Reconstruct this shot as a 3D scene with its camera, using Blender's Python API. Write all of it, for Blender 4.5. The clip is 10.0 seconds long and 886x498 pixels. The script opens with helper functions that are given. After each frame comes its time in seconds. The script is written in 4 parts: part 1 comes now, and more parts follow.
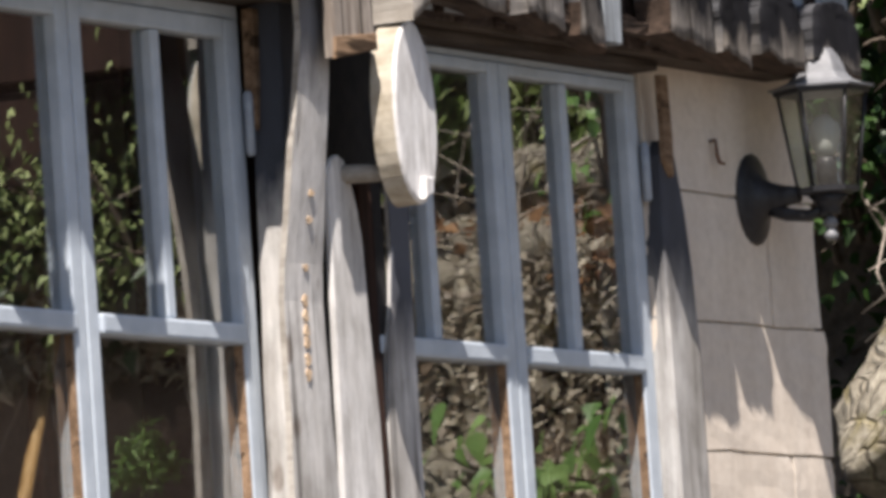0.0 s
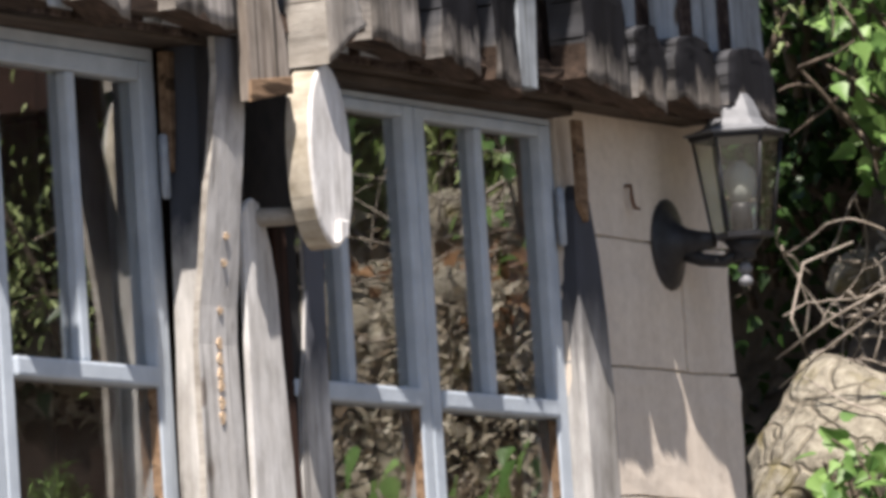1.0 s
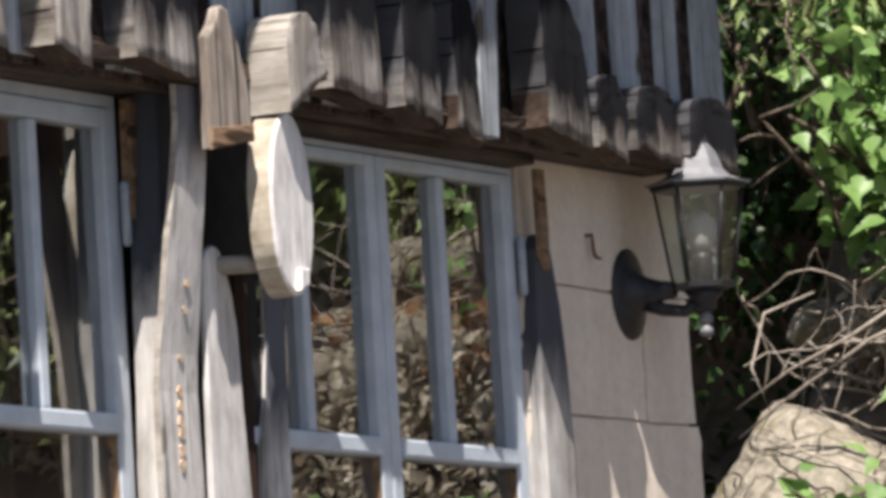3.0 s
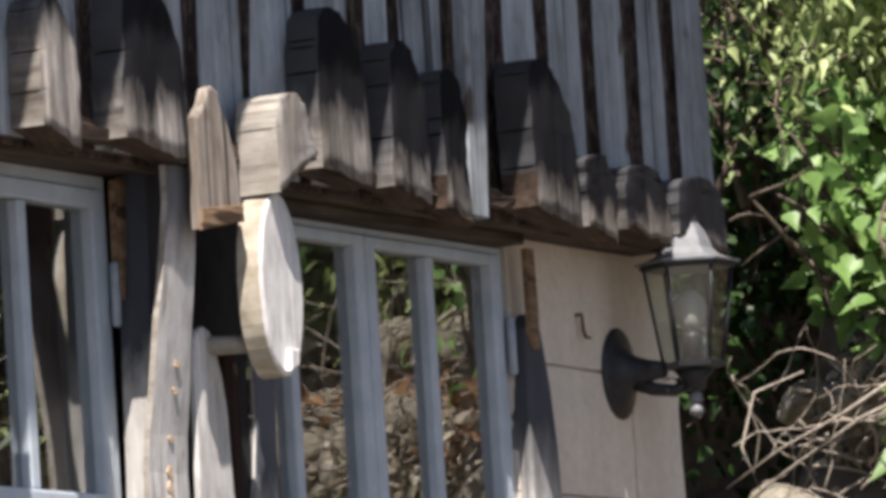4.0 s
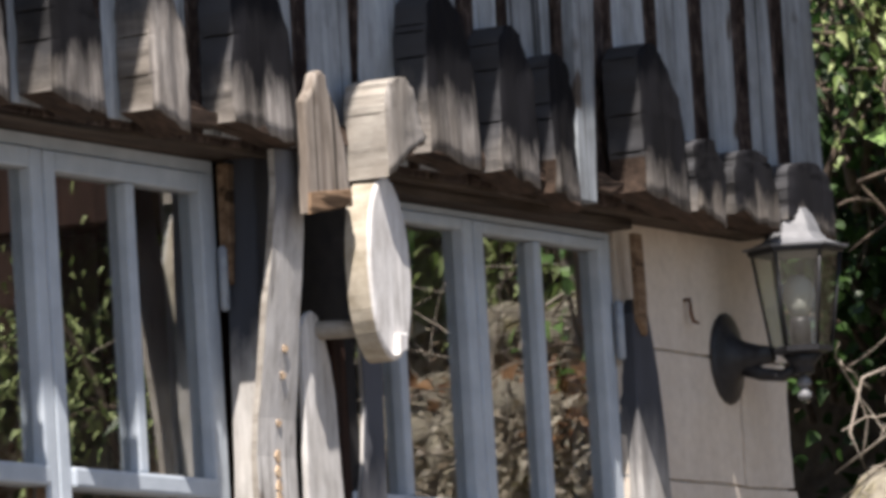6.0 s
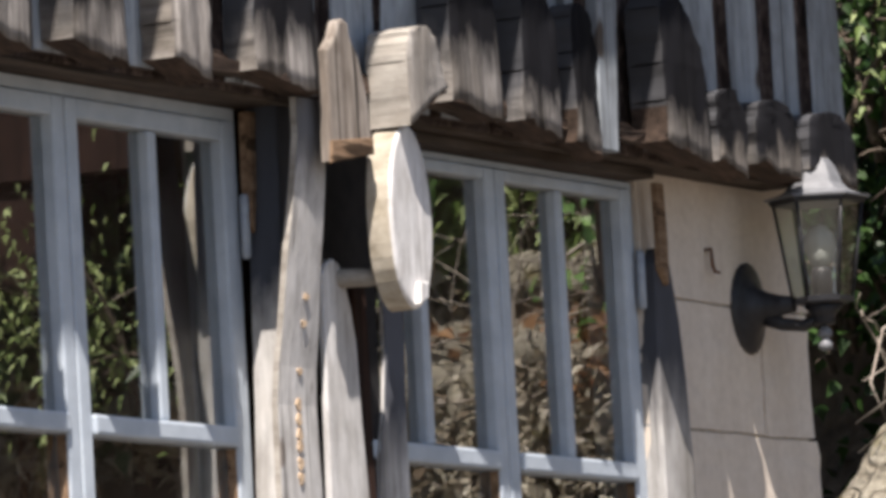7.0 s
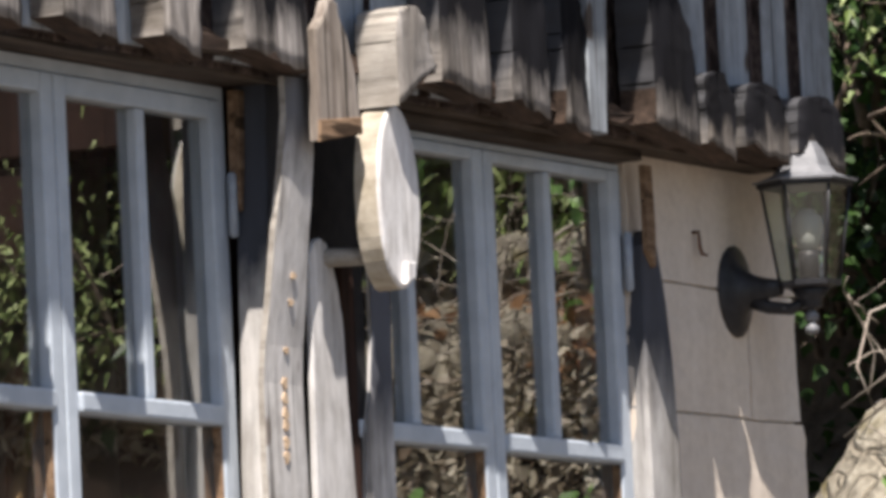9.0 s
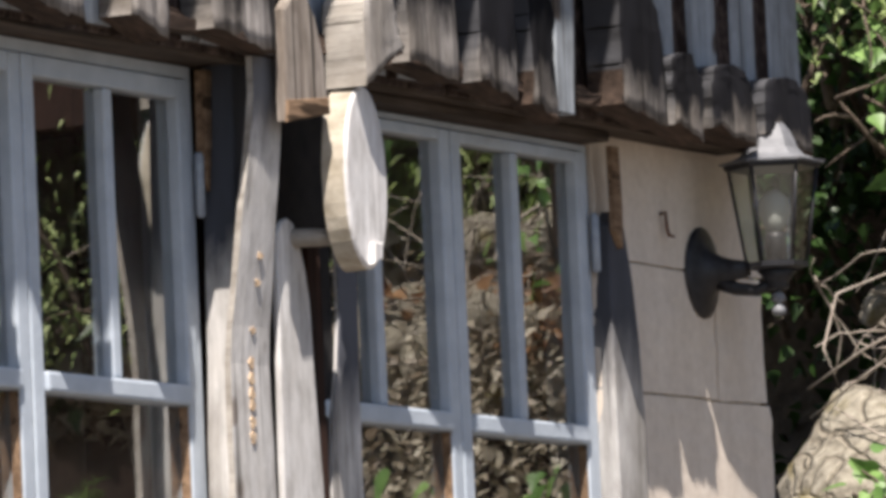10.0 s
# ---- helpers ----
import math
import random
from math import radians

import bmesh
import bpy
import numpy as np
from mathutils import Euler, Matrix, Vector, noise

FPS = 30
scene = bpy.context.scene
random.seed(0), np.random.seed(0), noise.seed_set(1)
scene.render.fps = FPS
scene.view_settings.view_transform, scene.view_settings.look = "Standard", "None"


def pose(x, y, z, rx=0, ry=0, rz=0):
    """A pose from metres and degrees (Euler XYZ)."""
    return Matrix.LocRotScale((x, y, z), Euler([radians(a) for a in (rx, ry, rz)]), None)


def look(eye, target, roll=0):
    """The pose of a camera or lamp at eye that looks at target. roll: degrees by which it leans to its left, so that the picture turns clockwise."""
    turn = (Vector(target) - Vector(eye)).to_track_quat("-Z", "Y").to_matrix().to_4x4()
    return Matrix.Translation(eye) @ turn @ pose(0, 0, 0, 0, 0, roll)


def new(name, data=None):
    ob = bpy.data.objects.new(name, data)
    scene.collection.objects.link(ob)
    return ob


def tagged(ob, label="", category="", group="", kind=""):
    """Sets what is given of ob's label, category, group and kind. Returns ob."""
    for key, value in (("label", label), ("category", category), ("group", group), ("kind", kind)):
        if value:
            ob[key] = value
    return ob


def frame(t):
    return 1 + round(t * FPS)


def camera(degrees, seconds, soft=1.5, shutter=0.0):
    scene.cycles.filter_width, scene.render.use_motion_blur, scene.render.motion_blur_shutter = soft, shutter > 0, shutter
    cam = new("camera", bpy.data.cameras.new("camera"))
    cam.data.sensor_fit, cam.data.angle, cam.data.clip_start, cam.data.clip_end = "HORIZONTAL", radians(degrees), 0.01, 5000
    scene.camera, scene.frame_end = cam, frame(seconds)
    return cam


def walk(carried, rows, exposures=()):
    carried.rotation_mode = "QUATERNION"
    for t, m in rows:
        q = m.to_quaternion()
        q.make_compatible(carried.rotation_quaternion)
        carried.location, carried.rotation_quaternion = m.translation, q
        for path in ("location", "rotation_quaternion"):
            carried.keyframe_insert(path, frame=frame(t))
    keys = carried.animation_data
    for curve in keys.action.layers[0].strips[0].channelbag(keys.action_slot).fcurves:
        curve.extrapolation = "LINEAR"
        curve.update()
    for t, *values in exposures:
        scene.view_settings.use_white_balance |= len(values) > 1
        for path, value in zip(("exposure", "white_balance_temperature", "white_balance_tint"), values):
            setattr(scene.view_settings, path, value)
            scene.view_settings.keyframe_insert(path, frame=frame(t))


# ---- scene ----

# ---------- camera: held by hand at one spot, zoomed far in, turning a little ----------
cam = camera(6.4104, 10.0, soft=4.0)
EYE = (-12.2823, -6.5585, 1.6)
TURNS = [  # seconds, yaw from the wall's line, pitch, lean to the right
    (0.0, 28.3647, 5.1759, 3.8687),
    (0.5, 27.9277, 5.4240, 3.6599),
    (1.0, 27.7254, 5.4529, 3.6536),
    (1.5, 27.6941, 5.5532, 3.5742),
    (2.0, 27.5463, 5.5898, 3.5234),
    (2.5, 27.5291, 5.6772, 3.4327),
    (2.7, 27.4628, 5.7056, 3.4097),
    (3.8, 27.3749, 6.2021, 3.5836),
    (4.0, 27.3095, 6.3610, 3.5814),
    (4.5, 27.1764, 6.7192, 3.4728),
    (5.0, 27.1970, 7.0015, 3.4925),
    (5.5, 27.5916, 6.7504, 3.4274),
    (6.0, 28.1034, 6.2972, 3.4136),
    (6.2, 28.2788, 6.1032, 3.3731),
    (7.3, 28.1986, 5.9401, 3.0408),
    (7.5, 28.1012, 5.9848, 2.9036),
    (8.0, 27.9429, 6.0768, 2.8856),
    (8.5, 27.9883, 5.9988, 2.8192),
    (9.0, 28.1959, 5.7881, 2.6792),
    (9.5, 28.1272, 5.6503, 2.6258),
    (10.0, 27.9621, 5.6362, 2.5473),
]
walk(cam, [(t, pose(*EYE, 0, 0, yaw - 90) @ pose(0, 0, 0, 90 + pitch) @ pose(0, 0, 0, 0, 0, -lean))
           for t, yaw, pitch, lean in TURNS], exposures=[(0.0, 1.1, 6550, 13), (10.0, 1.1, 6550, 13)])

# ---------- sky and sun ----------
SUN = Vector((-0.53, -0.27, 1.0)).normalized()
world = bpy.data.worlds.new("sky")
scene.world = world
world.use_nodes = True
sky = world.node_tree.nodes.new("ShaderNodeTexSky")
sky.sky_type, sky.sun_disc = "NISHITA", False
sky.sun_elevation, sky.sun_rotation = math.asin(SUN.z), math.atan2(SUN.x, SUN.y)
back = world.node_tree.nodes["Background"]
back.inputs["Strength"].default_value = 0.064
world.node_tree.links.new(sky.outputs["Color"], back.inputs["Color"])
sun = new("sun", bpy.data.lights.new("sun", "SUN"))
sun.data.energy, sun.data.angle, sun.data.color = 4.9, radians(0.5), (1.0, 0.94, 0.86)
sun.matrix_world = look(SUN * 30, (0, 0, 0))


# ---------- materials ----------
def material(name, rough=0.8, metal=0.0, spec=0.3):
    m = bpy.data.materials.new(name)
    m.use_nodes = True
    b = m.node_tree.nodes["Principled BSDF"]
    b.inputs["Roughness"].default_value, b.inputs["Metallic"].default_value = rough, metal
    b.inputs["Specular IOR Level"].default_value = spec
    return m, m.node_tree.nodes, m.node_tree.links, b


def ramp(nodes, stops):
    r = nodes.new("ShaderNodeValToRGB")
    e = r.color_ramp.elements
    while len(e) < len(stops):
        e.new(0.5)
    for el, (p, c) in zip(e, stops):
        el.position, el.color = p, (*c, 1)
    return r


def mix(nodes, links, kind, fac, a, b):
    n = nodes.new("ShaderNodeMix")
    n.data_type, n.blend_type = "RGBA", kind
    for socket, v in ((n.inputs[0], fac), (n.inputs[6], a), (n.inputs[7], b)):
        if isinstance(v, (int, float)):
            socket.default_value = v
        elif isinstance(v, tuple):
            socket.default_value = (*v, 1)
        else:
            links.new(v, socket)
    return n.outputs[2]


def noise_at(nodes, links, scale, stretch=(1, 1, 1), detail=6, rough=0.6, shift=None):
    """Noise in the object's own metres, stretched; shifted by the object's random number."""
    co, mp, tx = nodes.new("ShaderNodeTexCoord"), nodes.new("ShaderNodeMapping"), nodes.new("ShaderNodeTexNoise")
    mp.inputs["Scale"].default_value = stretch
    links.new(co.outputs["Object"], mp.inputs["Vector"])
    info, k = nodes.new("ShaderNodeObjectInfo"), nodes.new("ShaderNodeMath")
    k.operation, k.inputs[1].default_value = "MULTIPLY", 37.0
    links.new(info.outputs["Random"], k.inputs[0])
    links.new(k.outputs[0], mp.inputs["Location"])
    tx.inputs["Scale"].default_value, tx.inputs["Detail"].default_value, tx.inputs["Roughness"].default_value = scale, detail, rough
    links.new(mp.outputs["Vector"], tx.inputs["Vector"])
    return tx.outputs["Fac"]


def bump(nodes, links, b, height, strength, distance=0.004):
    n = nodes.new("ShaderNodeBump")
    n.inputs["Strength"].default_value, n.inputs["Distance"].default_value = strength, distance
    links.new(height, n.inputs["Height"])
    links.new(n.outputs["Normal"], b.inputs["Normal"])


def wood(name, dark, mid, light, grain=(1, 1, 0.05), rough=0.85, spec=0.2, stain_shade=None, knots=0.0, relief=0.5, cracks=0.8):
    """Weathered wood: long grain along the thin axis of grain, broad patches, object to object changes."""
    m, n, l, b = material(name, rough, 0.0, spec)
    fine = noise_at(n, l, 70, grain, 7, 0.65)
    broad = noise_at(n, l, 9, tuple(1 if g == 1 else 0.35 for g in grain), 4, 0.6)
    r = ramp(n, [(0.30, dark), (0.50, mid), (0.72, light)])
    l.new(fine, r.inputs[0])
    r2 = ramp(n, [(0.32, (0.55, 0.53, 0.5)), (0.6, (1.0, 1.0, 1.0))])
    l.new(broad, r2.inputs[0])
    c = mix(n, l, "MULTIPLY", 0.85, r.outputs[0], r2.outputs[0])
    blot = ramp(n, [(0.34, (0.62, 0.6, 0.58)), (0.5, (0.92, 0.92, 0.92)), (0.66, (1.12, 1.11, 1.1))])
    l.new(noise_at(n, l, 26, tuple(1 if g == 1 else 0.45 for g in grain), 6, 0.7), blot.inputs[0])
    c = mix(n, l, "MULTIPLY", 0.7, c, blot.outputs[0])
    crack = ramp(n, [(0.33, (0.08, 0.07, 0.06)), (0.385, (1, 1, 1))])
    l.new(noise_at(n, l, 38, tuple(1 if g == 1 else g * 0.5 for g in grain), 3, 0.5), crack.inputs[0])
    c = mix(n, l, "MULTIPLY", cracks, c, crack.outputs[0])
    if knots:
        k = ramp(n, [(0.70, (1, 1, 1)), (0.76, (0.25, 0.16, 0.1))])
        l.new(noise_at(n, l, 16, tuple(1 if g == 1 else 0.6 for g in grain), 1, 0.4), k.inputs[0])
        c = mix(n, l, "MULTIPLY", knots, c, k.outputs[0])
    if stain_shade:
        # upper wood darkened in ragged streaks: black mould on shingles, painted shade on planks
        level, soft, colour = stain_shade
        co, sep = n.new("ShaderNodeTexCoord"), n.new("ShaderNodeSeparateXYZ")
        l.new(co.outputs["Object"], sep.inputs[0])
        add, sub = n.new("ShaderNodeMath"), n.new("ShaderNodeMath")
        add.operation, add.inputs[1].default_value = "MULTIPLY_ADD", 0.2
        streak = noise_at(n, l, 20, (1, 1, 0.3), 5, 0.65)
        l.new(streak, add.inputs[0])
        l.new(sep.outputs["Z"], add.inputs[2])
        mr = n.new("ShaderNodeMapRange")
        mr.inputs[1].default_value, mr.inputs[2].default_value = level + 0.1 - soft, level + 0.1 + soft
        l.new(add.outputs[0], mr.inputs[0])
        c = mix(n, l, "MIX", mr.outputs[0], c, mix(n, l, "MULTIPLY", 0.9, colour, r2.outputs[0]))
    hue = n.new("ShaderNodeHueSaturation")
    info, mr2 = n.new("ShaderNodeObjectInfo"), n.new("ShaderNodeMapRange")
    l.new(info.outputs["Random"], mr2.inputs[0])
    mr2.inputs[3].default_value, mr2.inputs[4].default_value = 0.82, 1.15
    l.new(mr2.outputs[0], hue.inputs["Value"])
    l.new(c, hue.inputs["Color"])
    l.new(hue.outputs[0], b.inputs["Base Color"])
    bump(n, l, b, fine, relief)
    return m


def rough_stuff(name, stops, scale, rough=0.9, relief=0.6, patch=None, stretch=(1, 1, 1), distance=0.01, runs=0.0):
    m, n, l, b = material(name, rough)
    fac = noise_at(n, l, scale, stretch, 8, 0.65)
    r = ramp(n, stops)
    l.new(fac, r.inputs[0])
    c = r.outputs[0]
    if patch:
        p = ramp(n, [(patch[0], (0, 0, 0)), (patch[0] + 0.12, (1, 1, 1))])
        l.new(noise_at(n, l, patch[1], (1, 1, 1), 5, 0.6), p.inputs[0])
        c = mix(n, l, "MIX", p.outputs[0], c, patch[2])
    if runs:
        # rain marks running down
        q = ramp(n, [(0.42, (1, 1, 1)), (0.62, (0.62, 0.56, 0.5))])
        l.new(noise_at(n, l, 13, (1, 1, 0.1), 5, 0.6), q.inputs[0])
        c = mix(n, l, "MULTIPLY", runs, c, q.outputs[0])
    l.new(c, b.inputs["Base Color"])
    bump(n, l, b, fac, relief, distance)
    return m


def rock_material(name, stops, moss):
    """Split, lichened rock: angular cracks, grain and moss patches."""
    m, n, l, b = material(name, 0.95)
    fine = noise_at(n, l, 26, (1, 1, 1), 9, 0.7)
    r = ramp(n, stops)
    l.new(fine, r.inputs[0])
    co, vo = n.new("ShaderNodeTexCoord"), n.new("ShaderNodeTexVoronoi")
    vo.feature = "DISTANCE_TO_EDGE"
    vo.inputs["Scale"].default_value = 11
    warp = n.new("ShaderNodeMix")
    warp.data_type = "VECTOR"
    warp.inputs[0].default_value = 0.12
    tx = n.new("ShaderNodeTexNoise")
    tx.inputs["Scale"].default_value = 6
    l.new(co.outputs["Object"], tx.inputs["Vector"])
    l.new(co.outputs["Object"], warp.inputs[4])
    l.new(tx.outputs["Color"], warp.inputs[5])
    l.new(warp.outputs[1], vo.inputs["Vector"])
    edge = ramp(n, [(0.0, (0.25, 0.22, 0.18)), (0.07, (1, 1, 1))])
    l.new(vo.outputs["Distance"], edge.inputs[0])
    c = mix(n, l, "MULTIPLY", 0.75, r.outputs[0], edge.outputs[0])
    p = ramp(n, [(0.55, (0, 0, 0)), (0.68, (1, 1, 1))])
    l.new(noise_at(n, l, 6, (1, 1, 1), 5, 0.6), p.inputs[0])
    c = mix(n, l, "MIX", p.outputs[0], c, moss)
    l.new(c, b.inputs["Base Color"])
    both = mix(n, l, "MULTIPLY", 1.0, fine, edge.outputs[0])
    bump(n, l, b, both, 1.0, 0.03)
    return m


ROCK = rock_material("mossy grey rock", [(0.3, (0.15, 0.13, 0.1)), (0.5, (0.35, 0.315, 0.25)), (0.72, (0.54, 0.49, 0.395))], (0.22, 0.185, 0.075))
GREY_BOARD = wood("grey board", (0.215, 0.238, 0.265), (0.315, 0.348, 0.382), (0.40, 0.435, 0.468), knots=0.9, relief=0.5, cracks=0.8)
PALE_PLANK = wood("pale plank", (0.39, 0.378, 0.365), (0.51, 0.5, 0.49), (0.62, 0.61, 0.6), knots=0.5, relief=0.5, cracks=0.5)
PALE_DISC = wood("bleached wood", (0.56, 0.545, 0.53), (0.74, 0.73, 0.725), (0.86, 0.85, 0.845), relief=0.4, knots=0.35)
SHINGLE = wood("weathered shingle", (0.11, 0.1, 0.094), (0.24, 0.222, 0.208), (0.44, 0.412, 0.388), stain_shade=(0.0, 0.035, (0.011, 0.011, 0.0135)), relief=0.9, spec=0.1)
SHINGLE_SHORT = wood("weathered short shingle", (0.13, 0.11, 0.10), (0.21, 0.19, 0.17), (0.34, 0.31, 0.285), stain_shade=(0.0, 0.025, (0.015, 0.015, 0.018)), relief=0.9, spec=0.1)
# darker upwards; on the short shingles this paints in their shade
SHINGLE_EDGE = wood("sawn shingle edge", (0.17, 0.152, 0.135), (0.26, 0.238, 0.216), (0.35, 0.322, 0.294), grain=(0.12, 0.12, 1), stain_shade=(0.0, 0.05, (0.062, 0.063, 0.069)), relief=0.6, cracks=0.45)
# greyer than the sawn edge: the weaker grazing light is put into the colour
GRAZED_FACE = wood("grey face with painted shade", (0.2, 0.185, 0.17), (0.3, 0.28, 0.26), (0.42, 0.395, 0.37), relief=0.8)
DISC_EDGE = wood("tan disc edge", (0.36, 0.315, 0.24), (0.47, 0.42, 0.34), (0.58, 0.53, 0.44), grain=(1, 0.3, 0.3), relief=0.5, cracks=0.3)
# upper part of the next three planks: shade painted into the colour
POST_PLANK = wood("grey post plank", (0.4, 0.387, 0.372), (0.52, 0.508, 0.495), (0.62, 0.61, 0.6), knots=0.5, relief=0.5, cracks=0.5, stain_shade=(1.2, 0.05, (0.062, 0.068, 0.084)))
WANEY_PLANK = wood("bleached waney plank", (0.4, 0.387, 0.372), (0.5, 0.488, 0.475), (0.61, 0.6, 0.59), knots=0.6, relief=0.6, cracks=0.6, stain_shade=(1.42, 0.05, (0.15, 0.15, 0.158)))
SHADED_PLANK = wood("grey plank with painted shade", (0.36, 0.347, 0.332), (0.48, 0.468, 0.455), (0.6, 0.59, 0.58), knots=0.5, relief=0.5, cracks=0.6, stain_shade=(1.12, 0.06, (0.085, 0.09, 0.108)))
GREY_EDGE = wood("grey sawn edge", (0.36, 0.335, 0.3), (0.42, 0.39, 0.35), (0.47, 0.44, 0.4), grain=(0.12, 0.12, 1), relief=0.5, cracks=0.25)
BROWN_SLAB = wood("brown weathered slab", (0.2, 0.165, 0.14), (0.35, 0.305, 0.265), (0.5, 0.445, 0.395), knots=0.5, relief=0.9)
FRESH_SAWN = wood("brown sawn end", (0.12, 0.075, 0.045), (0.23, 0.15, 0.095), (0.33, 0.23, 0.15), grain=(0.2, 1, 1))
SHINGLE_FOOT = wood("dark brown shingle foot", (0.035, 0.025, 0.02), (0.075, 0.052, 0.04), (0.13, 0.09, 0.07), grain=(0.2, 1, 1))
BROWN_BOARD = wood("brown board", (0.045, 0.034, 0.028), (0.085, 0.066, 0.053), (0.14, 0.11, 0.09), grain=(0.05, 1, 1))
DARK_BOARD = wood("dark brown board", (0.018, 0.009, 0.0065), (0.034, 0.017, 0.0125), (0.054, 0.028, 0.02))
BARK = wood("flaking bark", (0.022, 0.016, 0.016), (0.062, 0.045, 0.04), (0.2, 0.155, 0.135), grain=(1, 1, 0.4), relief=1.0)
BROOM = wood("varnished broom wood", (0.3, 0.16, 0.06), (0.48, 0.28, 0.11), (0.6, 0.38, 0.17), rough=0.5, cracks=0.2)
RED_WOOD = wood("red-brown indoor wood", (0.1, 0.03, 0.015), (0.2, 0.07, 0.03), (0.28, 0.11, 0.05), rough=0.5)
PAINT = rough_stuff("blue-grey window paint", [(0.3, (0.35, 0.395, 0.45)), (0.6, (0.435, 0.485, 0.54)), (0.8, (0.5, 0.545, 0.595))], 14, 0.45, 0.15)
BLOCK = rough_stuff("light concrete block", [(0.25, (0.54, 0.475, 0.405)), (0.5, (0.61, 0.54, 0.465)), (0.75, (0.67, 0.6, 0.52))], 45, 0.95, 0.4, (0.6, 5, (0.5, 0.44, 0.375)), distance=0.003, runs=0.2)
MORTAR = rough_stuff("grey mortar", [(0.3, (0.42, 0.37, 0.315)), (0.7, (0.58, 0.52, 0.45))], 90, 0.95, 0.9)
BLACK_METAL = rough_stuff("black painted metal", [(0.3, (0.012, 0.012, 0.014)), (0.7, (0.03, 0.03, 0.034))], 60, 0.45, 0.1)
IRON = rough_stuff("grey galvanised steel", [(0.3, (0.22, 0.25, 0.3)), (0.7, (0.36, 0.4, 0.45))], 40, 0.4, 0.1)
FADED_METAL = rough_stuff("faded grey-black paint", [(0.3, (0.13, 0.133, 0.142)), (0.7, (0.2, 0.205, 0.217))], 50, 0.5, 0.1)
GAP_BLACK = rough_stuff("black gap shade", [(0.3, (0.006, 0.006, 0.007)), (0.7, (0.02, 0.018, 0.018))], 20, 0.8, 0.4)
SOIL = rough_stuff("dark soil and litter", [(0.3, (0.06, 0.05, 0.042)), (0.55, (0.125, 0.104, 0.084)), (0.8, (0.22, 0.18, 0.145))], 14, 0.95, 1.0, distance=0.03)
GRAVEL = rough_stuff("dry gravel and earth", [(0.3, (0.075, 0.065, 0.054)), (0.7, (0.165, 0.142, 0.118))], 3, 0.95, 1.0, distance=0.03)
RUST = rough_stuff("orange rust", [(0.3, (0.42, 0.3, 0.2)), (0.7, (0.53, 0.41, 0.29))], 60, 0.9, 0.4)
RUSTY_IRON = rough_stuff("dark rusty iron", [(0.3, (0.08, 0.045, 0.03)), (0.7, (0.18, 0.1, 0.065))], 60, 0.8, 0.4)
TWIG = rough_stuff("dry twig", [(0.3, (0.22, 0.18, 0.145)), (0.7, (0.46, 0.41, 0.35))], 40, 0.9, 0.4)
TRUNK = rough_stuff("grey-brown stem", [(0.3, (0.05, 0.04, 0.03)), (0.7, (0.17, 0.13, 0.1))], 30, 0.9, 0.8)
ROOFING = rough_stuff("old roof slate", [(0.3, (0.06, 0.06, 0.06)), (0.7, (0.13, 0.12, 0.12))], 8, 0.9, 0.5)
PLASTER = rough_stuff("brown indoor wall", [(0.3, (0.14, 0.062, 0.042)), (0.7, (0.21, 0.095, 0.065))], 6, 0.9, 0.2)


def leaf_material(name, dark, light):
    m, n, l, b = material(name, 0.45, 0, 0.4)
    geo, r = n.new("ShaderNodeNewGeometry"), ramp(n, [(0.0, dark), (1.0, light)])
    l.new(geo.outputs["Random Per Island"], r.inputs[0])
    vein = ramp(n, [(0.35, (0.75, 0.8, 0.7)), (0.65, (1, 1, 1))])
    l.new(noise_at(n, l, 60), vein.inputs[0])
    c = mix(n, l, "MULTIPLY", 0.6, r.outputs[0], vein.outputs[0])
    l.new(c, b.inputs["Base Color"])
    tr, mx = n.new("ShaderNodeBsdfTranslucent"), n.new("ShaderNodeMixShader")
    l.new(c, tr.inputs["Color"])
    mx.inputs[0].default_value = 0.4
    l.new(b.outputs[0], mx.inputs[1])
    l.new(tr.outputs[0], mx.inputs[2])
    l.new(mx.outputs[0], n["Material Output"].inputs["Surface"])
    return m


LEAF = leaf_material("bright green leaf", (0.09, 0.19, 0.045), (0.28, 0.44, 0.14))
LEAF_SMALL = leaf_material("yellow-green leaf", (0.15, 0.22, 0.06), (0.56, 0.64, 0.3))
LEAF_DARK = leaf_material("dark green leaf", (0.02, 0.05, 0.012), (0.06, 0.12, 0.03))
LEAF_RUST = leaf_material("rust-brown leaf", (0.16, 0.075, 0.035), (0.42, 0.24, 0.13))
LEAF_DRY = leaf_material("dry brown leaf", (0.2, 0.145, 0.1), (0.7, 0.63, 0.52))

GLASS, gn, gl, gb = material("window glass", 0.0)
mixer, clear, mirror = gn.new("ShaderNodeMixShader"), gn.new("ShaderNodeBsdfTransparent"), gn.new("ShaderNodeBsdfGlossy")
mirror.inputs["Roughness"].default_value = 0.0
clear.inputs["Color"].default_value = (0.85, 0.88, 0.88, 1)
mixer.inputs[0].default_value = 0.33
gl.new(clear.outputs[0], mixer.inputs[1])
gl.new(mirror.outputs[0], mixer.inputs[2])
# red-brown haze painted into the pane, standing in for the room's brown light
haze, hazed = gn.new("ShaderNodeBsdfDiffuse"), gn.new("ShaderNodeMixShader")
haze.inputs["Color"].default_value = (0.52, 0.35, 0.27, 1)
hazed.inputs[0].default_value = 0.018
gl.new(mixer.outputs[0], hazed.inputs[1])
gl.new(haze.outputs[0], hazed.inputs[2])
gl.new(hazed.outputs[0], gn["Material Output"].inputs["Surface"])
LAMP_GLASS, gn2, gl2, gb2 = material("lantern glass", 0.02)
